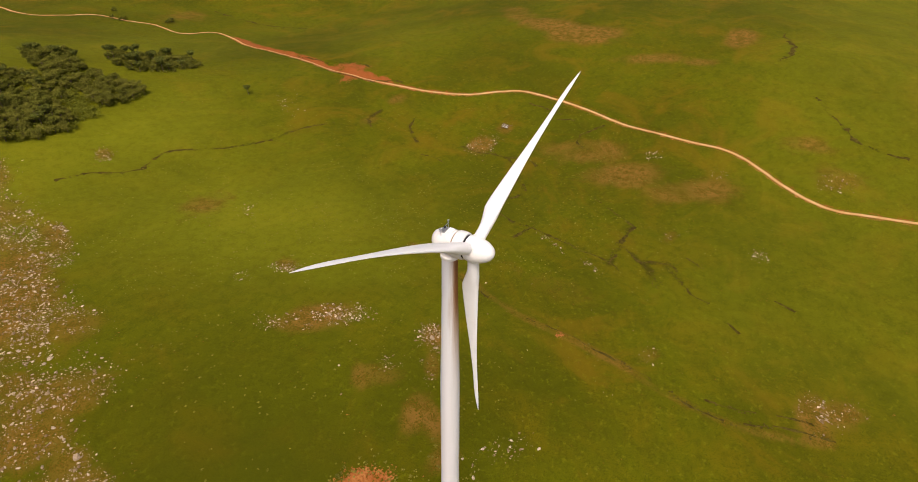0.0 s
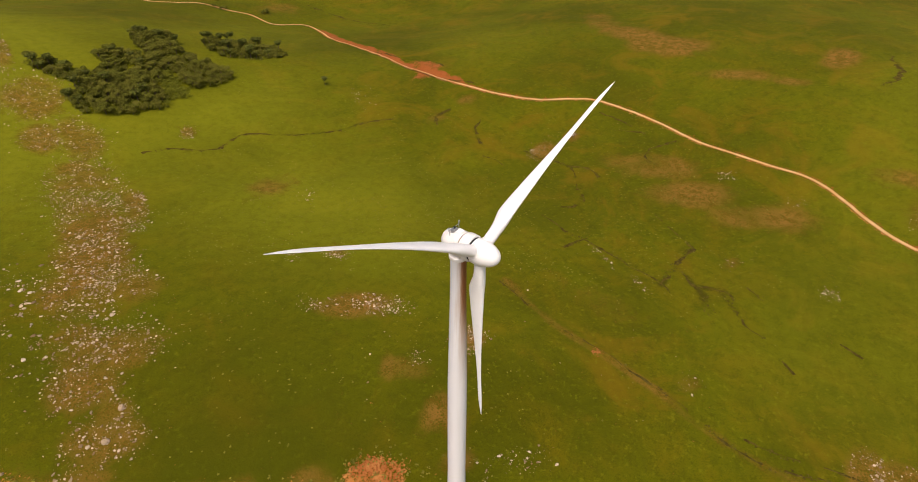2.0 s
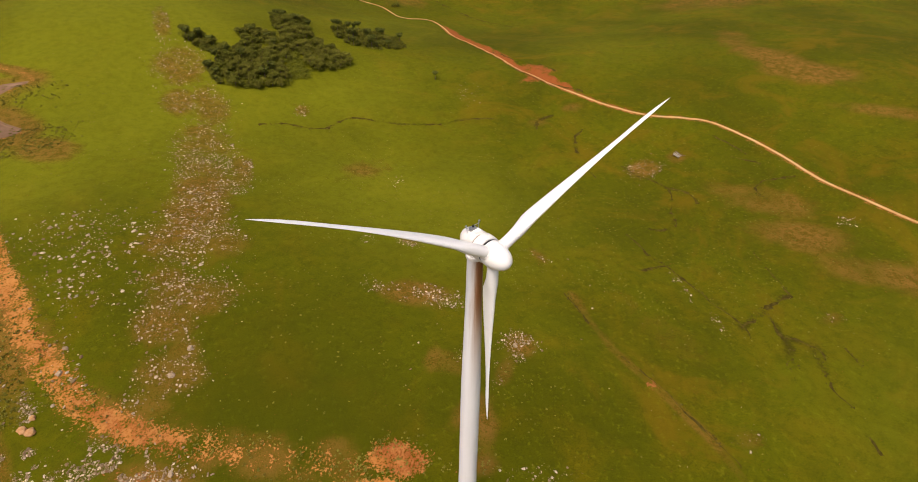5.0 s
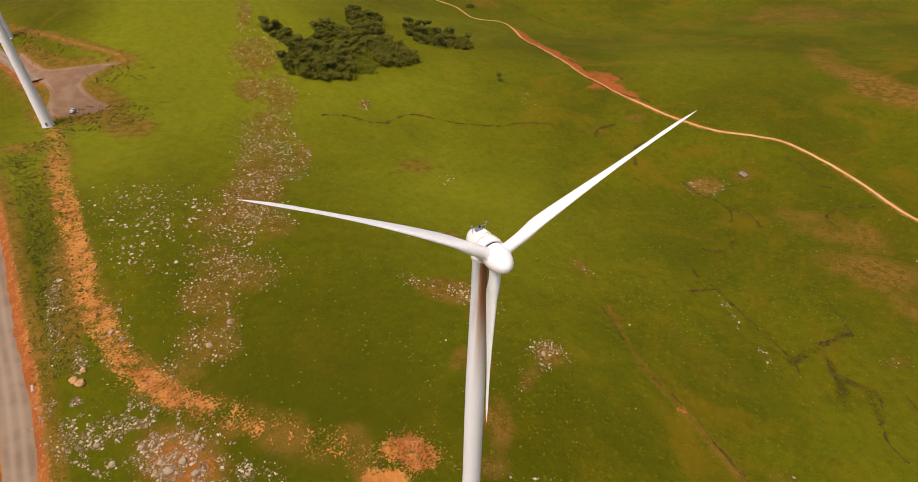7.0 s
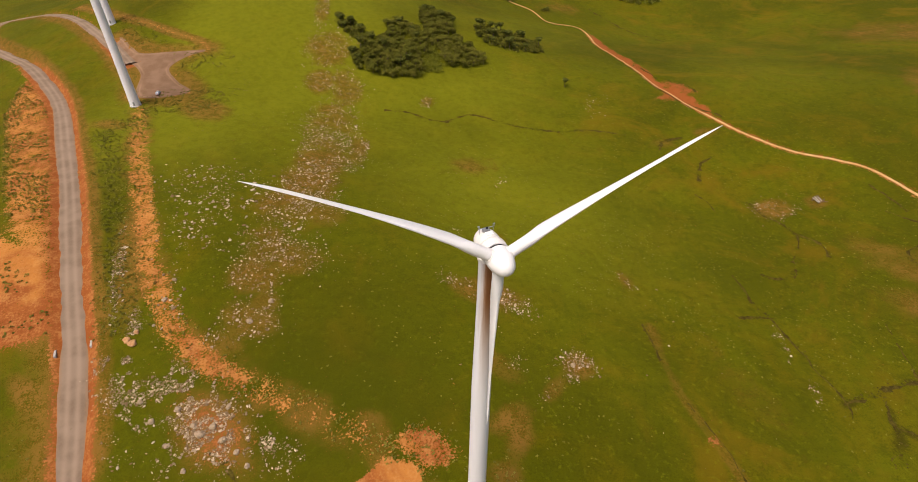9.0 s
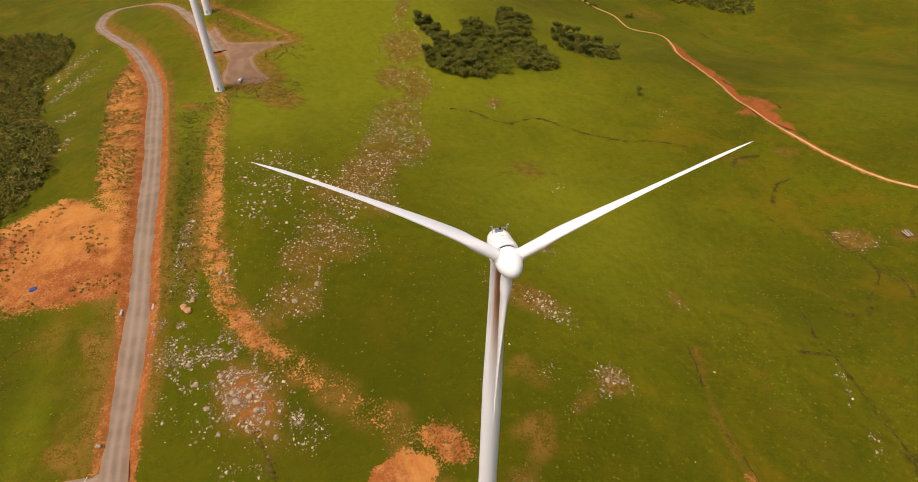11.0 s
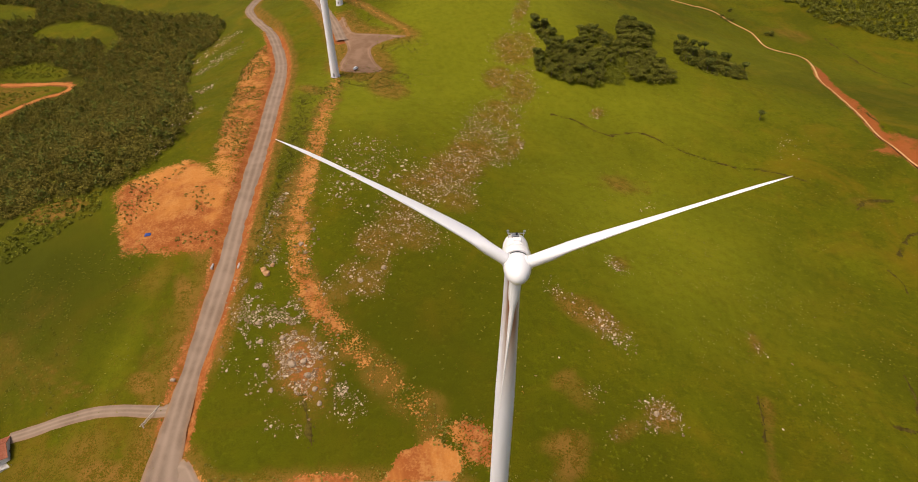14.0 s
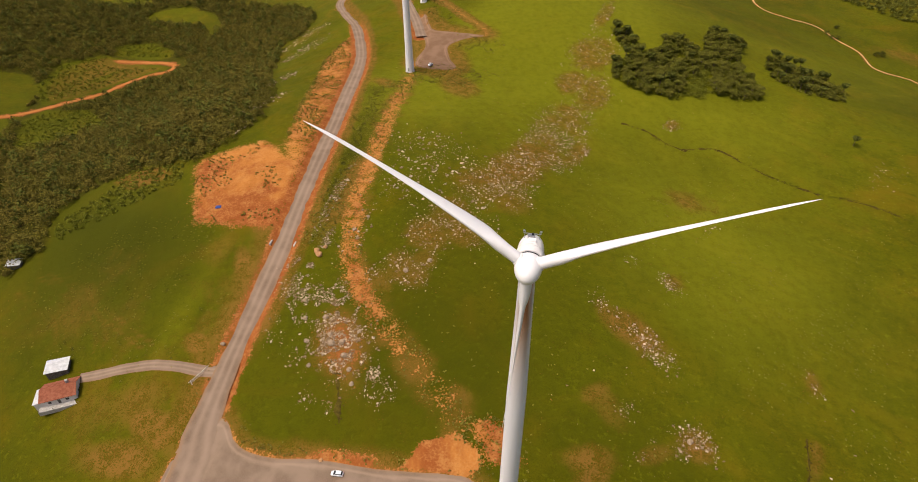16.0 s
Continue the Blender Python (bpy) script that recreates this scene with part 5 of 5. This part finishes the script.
def farmhouse():
    root = new("farmhouse")
    w, d, e = 12.4, 8.8, 3.0
    wall = Shape()
    wall.box((-w / 2, -d / 2, -1.8), (w / 2, d / 2, e))
    for x in (-w / 2, w / 2 - 0.2):
        wall.add([(x, -d / 2, e), (x, d / 2, e), (x, 0, e + 1.75), (x + 0.2, -d / 2, e), (x + 0.2, d / 2, e), (x + 0.2, 0, e + 1.75)], [(0, 1, 2), (5, 4, 3), (0, 3, 4, 1), (1, 4, 5, 2), (2, 5, 3, 0)])
    part("wall", wall, PLASTER, root, "white plastered walls")
    roof = part("roof", gable(w - 0.4, d, e, e + 1.95, 0.5), ROOF_TILE, root, "low red-brown tiled gable roof")
    ribs = Shape()
    for k in range(24):
        x = -w / 2 - 0.2 + k * (w + 0.4) / 23
        for side in (-1, 1):
            ribs.rod((x, side * (d / 2 + 0.48), e - 0.10), (x, side * 0.05, e + 2.1), 0.07, 0.07, 5)
    part("tile_ridge", ribs, ROOF_TILE, roof)
    part("chimney", Shape().box((2.6, 0.8, e + 0.8), (3.4, 1.6, e + 3.0)).box((2.5, 0.7, e + 3.0), (3.5, 1.7, e + 3.15)), CONCRETE, roof, "stubby sooty chimney")
    # porch slab with a lean-to on the long front
    part("porch", Shape().box((-w / 2 - 1.0, -d / 2 - 2.6, -1.8), (w / 2 + 0.8, -d / 2, 0.12)), CONCRETE, root, "pale concrete porch slab")
    part("annex", Shape().box((-w / 2 - 2.6, -d / 2 + 0.4, -1.8), (-w / 2, d / 2 - 1.2, 2.1)), PLASTER, root, "whitewashed annex")
    part("annex_roof", Shape().add([(-w / 2 - 2.9, -d / 2 + 0.1, 2.1), (-w / 2, -d / 2 + 0.1, 2.5), (-w / 2, d / 2 - 0.9, 2.5), (-w / 2 - 2.9, d / 2 - 0.9, 2.1), (-w / 2 - 2.9, -d / 2 + 0.1, 2.2), (-w / 2, -d / 2 + 0.1, 2.6), (-w / 2, d / 2 - 0.9, 2.6), (-w / 2 - 2.9, d / 2 - 0.9, 2.2)], [(3, 2, 1, 0), (4, 5, 6, 7), (0, 1, 5, 4), (1, 2, 6, 5), (2, 3, 7, 6), (3, 0, 4, 7)]), SHEET, root, "pale sheet lean-to roof")
    for x in (-3.2, 2.9):
        window(root, pose(x, -d / 2, 1.5))
    for y in (-1.2, 1.6):
        window(root, pose(w / 2, y, 1.5, 0, 0, 90), 0.9)
    part("door", Shape().box((-0.5, -d / 2 - 0.05, 0.1), (0.45, -d / 2 + 0.1, 2.15)).box((0.3, -d / 2 - 0.12, 1.0), (0.38, -d / 2 - 0.04, 1.12)), OLD_WOOD, root, "dark wooden front door")
    for x in (-w / 2 - 0.8, -w / 2 + 4, w / 2 + 0.5):
        part("porch_post", Shape().box((x, -d / 2 - 2.45, 0.1), (x + 0.14, -d / 2 - 2.3, 1.05)), OLD_WOOD, root)
    return tagged(root, "white farmhouse with a red-brown tiled roof and porch", "house")


def shed(w, d, h, label, cover=SHEET):
    root = new("shed")
    wall = Shape()
    for a, b in (((-w / 2, -d / 2), (w / 2, -d / 2 + 0.12)), ((-w / 2, d / 2 - 0.12), (w / 2, d / 2)), ((-w / 2, -d / 2 + 0.12), (-w / 2 + 0.12, d / 2 - 0.12)), ((w / 2 - 0.12, -d / 2 + 0.12), (w / 2, d / 2 - 0.12))):
        wall.box((*a, -1.5), (*b, h))
    part("wall", wall, OLD_WOOD, root, "dark weathered board walls")
    n, v = 40, []
    for i in range(n + 1):
        x, z = -w / 2 - 0.4 + i * (w + 0.8) / n, 0.05 * (i % 2)
        v += [(x, -d / 2 - 0.5, h + z), (x, d / 2 + 0.5, h + 0.9 + z), (x, -d / 2 - 0.5, h + z + 0.04), (x, d / 2 + 0.5, h + 0.9 + z + 0.04)]
    f = []
    for i in range(n):
        a, b = 4 * i, 4 * i + 4
        f += [(a, a + 1, b + 1, b), (a + 2, b + 2, b + 3, a + 3), (a, b, b + 2, a + 2), (a + 1, a + 3, b + 3, b + 1)]
    part("roof", Shape().add(v, f + [(0, 2, 3, 1), (4 * n, 4 * n + 1, 4 * n + 3, 4 * n + 2)]), cover, root, "corrugated sheet roof")
    part("door", Shape().box((-0.6, -d / 2 - 0.06, -0.2), (0.5, -d / 2 + 0.02, h - 0.3)), OLD_WOOD, root)
    return tagged(root, label, "shed")


home = farmhouse()
home.matrix_basis = pose(-181.2, 15.8, height(-181.2, 15.8) + 0.5, 0, 0, 34)
hut = shed(8.0, 5.6, 2.6, "weathered shed with a pale sheet roof beside the farmhouse")
hut.matrix_basis = pose(-190.5, 24.4, height(-190.5, 24.4) + 0.3, 0, 0, 32)
hut = shed(6.0, 3.6, 2.2, "small sheet-roofed shed at the edge of the wood")
hut.matrix_basis = pose(-262, 70, height(-262, 70) + 0.2, 0, 0, 25)


def ruin():
    """A fallen-in field hut: stumps of board walls and a slumped roof."""
    root = new("ruined_hut")
    r = random.Random(5)
    for x in (-2.6, 2.6):
        for y in (-1.9, 1.9):
            part("post", Shape().box((x - 0.1, y - 0.1, -0.4), (x + 0.1, y + 0.1, 0.9 + 0.9 * r.random())), OLD_WOOD, root)
    for k in range(9):
        x = -2.4 + 0.6 * k
        part("roof_board", Shape().box((-0.26, -2.3, -0.03), (0.26, 2.3, 0.03), pose(x, 0.3 * r.random(), 0.85 + 0.4 * r.random(), 14 + 10 * r.random(), 6 * r.random(), 14 * r.random() - 7)), BROWN_WOOD if k % 3 else PALE_WOOD, root)
    for k in range(6):
        part("fallen_plank", Shape().box((-1.5, -0.14, -0.03), (1.5, 0.14, 0.04), pose(6 * r.random() - 3, 5 * r.random() - 3.2, 0.12 + 0.05 * k, 0, 0, 180 * r.random())), BROWN_WOOD, root)
    return tagged(root, "collapsed weathered board hut in the open pasture", "ruin")


wreck = ruin()
wreck.matrix_basis = pose(260, 130, height(260, 130) + 0.1, 0, 0, 15)


def gate():
    root = new("farm_gate")
    for y in (-4.6, 4.6):
        part("post", Shape().lathe([(0.17, -0.7), (0.17, 1.6), (0.12, 1.72), (0.02, 1.76)], 10, pose(0, y, 0)), PALE_WOOD, root, smooth=True)
    part("crossbar", Shape().rod((0, -5.6, 1.35), (0, 4.9, 1.45), 0.11, 0.10), PALE_WOOD, root, "long pale timber crossbar")
    for y in (-3.4, -1.2, 1.2, 3.4):
        part("upright", Shape().box((-0.05, y - 0.06, 0.15), (0.05, y + 0.06, 1.4)), PALE_WOOD, root)
    for z in (0.35, 0.75, 1.1):
        part("rail", Shape().box((0.05, -4.5, z - 0.05), (0.10, 4.5, z + 0.05)), PALE_WOOD, root)
    return tagged(root, "pale timber farm gate across the driveway", "gate")


barrier = gate()
barrier.matrix_basis = pose(-123.8, 30.5, height(-123.8, 30.5), 0, 0, -14)


def culvert():
    """Low concrete headwalls on both sides of the road, with the pipe's mouth."""
    root = new("culvert")
    for x in (-5.6, 5.6):
        w = Shape().box((x - 0.35, -1.5, -0.6), (x + 0.35, 1.5, 0.75))
        part("headwall", w, CONCRETE, root, "pale concrete headwall")
    return tagged(root, "concrete culvert crossing beneath the gravel road", "culvert")


drain = culvert()
drain.matrix_basis = pose(-119.5, 92, height(-119.5, 92) + 0.14, 0, 0, 8)

# ---- vehicles ----


def wheel(parent, x, y, r=0.31):
    side = math.copysign(1, y)
    m = pose(x, y, r, 90)
    tyre = part("wheel", Shape().lathe([(r * 0.62, -0.09), (r * 0.95, -0.1), (r, -0.06), (r, 0.06), (r * 0.95, 0.1), (r * 0.62, 0.09)], 20, m), DARK, parent, "black tyre", True)
    part("rim", Shape().lathe([(r * 0.3, -0.10), (r * 0.62, -0.095), (r * 0.62, 0.095), (r * 0.3, 0.10)], 14, m), STEEL, tyre, smooth=True)


def hull(sections, bend=3.0):
    """Skin of rounded cross-sections: (x, half width, floor, top)."""
    rings = []
    for x, w, lo, hi in sections:
        ring = []
        for j in range(20):
            a = 2 * math.pi * j / 20
            c, s = math.cos(a), math.sin(a)
            k = (abs(c) ** bend + abs(s) ** bend) ** (-1 / bend)
            ring.append(Vector((x, w * k * c, (lo + hi) / 2 + (hi - lo) / 2 * k * s)))
        rings.append(ring)
    return Shape().rings(rings)


def hatchback():
    root = new("car")
    body = [(-2.03, 0.70, 0.42, 0.72), (-1.97, 0.80, 0.30, 0.88), (-1.5, 0.84, 0.22, 0.95), (-0.5, 0.85, 0.20, 0.96), (0.7, 0.85, 0.20, 0.94), (1.4, 0.83, 0.22, 0.86), (1.85, 0.77, 0.28, 0.74), (2.02, 0.62, 0.36, 0.62)]
    part("body", hull(body, 4.0), CAR_WHITE, root, "white bodywork", True)
    cabin = [(-1.85, 0.62, 0.80, 0.96), (-1.45, 0.70, 0.80, 1.38), (-0.9, 0.71, 0.80, 1.46), (0.1, 0.70, 0.80, 1.47), (0.45, 0.68, 0.80, 1.40), (1.15, 0.66, 0.78, 0.92)]
    cabin = part("cabin", hull(cabin, 3.6), GLASS, root, "dark tinted windows", True)
    part("roof", hull([(-1.42, 0.56, 1.33, 1.43), (-1.0, 0.62, 1.40, 1.50), (-0.2, 0.62, 1.42, 1.51), (0.3, 0.58, 1.38, 1.47)], 3.0), CAR_WHITE, cabin, "white roof panel", True)
    for x in (-1.25, 1.25):
        for y in (-0.76, 0.76):
            wheel(root, x, y)
    for y in (-0.55, 0.55):
        part("headlight", Shape().box((1.80, y - 0.17, 0.53), (1.97, y + 0.17, 0.68)), STEEL, root)
        part("tail_light", Shape().box((-2.04, y - 0.14, 0.66), (-1.90, y + 0.14, 0.86)), CAR_RED, root)
        part("mirror", Shape().box((0.55, 1.55 * y - 0.08, 0.92), (0.72, 1.55 * y + 0.10, 1.06)), CAR_WHITE, root)
    part("bumper", Shape().box((1.93, -0.6, 0.28), (2.06, 0.6, 0.44)), CAR_WHITE, root)
    return tagged(root, "small white hatchback parked on the gravel yard", "car")


def pickup():
    root = new("pickup_truck")
    part("body", hull([(-2.55, 0.82, 0.45, 0.90), (-2.45, 0.88, 0.38, 1.02), (0.0, 0.90, 0.36, 1.04), (1.6, 0.88, 0.38, 1.02), (2.35, 0.82, 0.42, 0.92), (2.5, 0.7, 0.5, 0.8)], 5.0), CAR_WHITE, root, "white bodywork", True)
    cab = part("cabin", hull([(-0.55, 0.74, 0.95, 1.15), (-0.35, 0.76, 0.95, 1.70), (0.7, 0.76, 0.95, 1.74), (1.45, 0.72, 0.95, 1.06)], 4.0), GLASS, root, "dark windows", True)
    part("roof", hull([(-0.32, 0.68, 1.66, 1.76), (0.1, 0.71, 1.70, 1.80), (0.7, 0.66, 1.68, 1.77)], 3.5), CAR_WHITE, cab, "white roof", True)
    part("load_bed", Shape().box((-2.40, -0.78, 0.98), (-0.60, 0.78, 1.55)), CAR_WHITE, root, "white boxed load bed")
    for x in (-1.55, 1.55):
        for y in (-0.80, 0.80):
            wheel(root, x, y, 0.37)
    for y in (-0.72, 0.72):
        part("tail_light", Shape().box((-2.58, y - 0.12, 0.62), (-2.44, y + 0.12, 1.0)), CAR_RED, root)
    part("bumper", Shape().box((-2.66, -0.75, 0.42), (-2.5, 0.75, 0.58)), DARK, root)
    return tagged(root, "white pickup truck parked on the far gravel yard", "pickup truck")


car = hatchback()
car.matrix_basis = pose(-55.6, 6.4, height(-55.6, 6.4) + 0.12, 0, 0, 188)
truck = pickup()
truck.matrix_basis = pose(-111.5, 289, height(-111.5, 289) + 0.12, 0, 0, 80)


def tarp_heap():
    root = new("tarpaulin")
    bm = bmesh.new()
    bmesh.ops.create_grid(bm, x_segments=14, y_segments=10, size=1.0)
    for v in bm.verts:
        r = max(abs(v.co.x), abs(v.co.y))
        v.co.z = 0.75 * (1 - r**3) + 0.14 * noise.noise(v.co * 3.0)
        v.co.x *= 1.5
    me = bpy.data.meshes.new("sheet")
    bmesh.ops.solidify(bm, geom=bm.faces[:], thickness=0.03)
    bm.to_mesh(me)
    bm.free()
    me.materials.append(TARP)
    ob = new("sheet", me)
    ob.parent = root
    return tagged(root, "blue tarpaulin heaped on the bare orange earth", "tarpaulin")


sheet = tarp_heap()
sheet.matrix_basis = pose(-163.5, 108.5, height(-163.5, 108.5) + 0.05, 0, 0, 20)
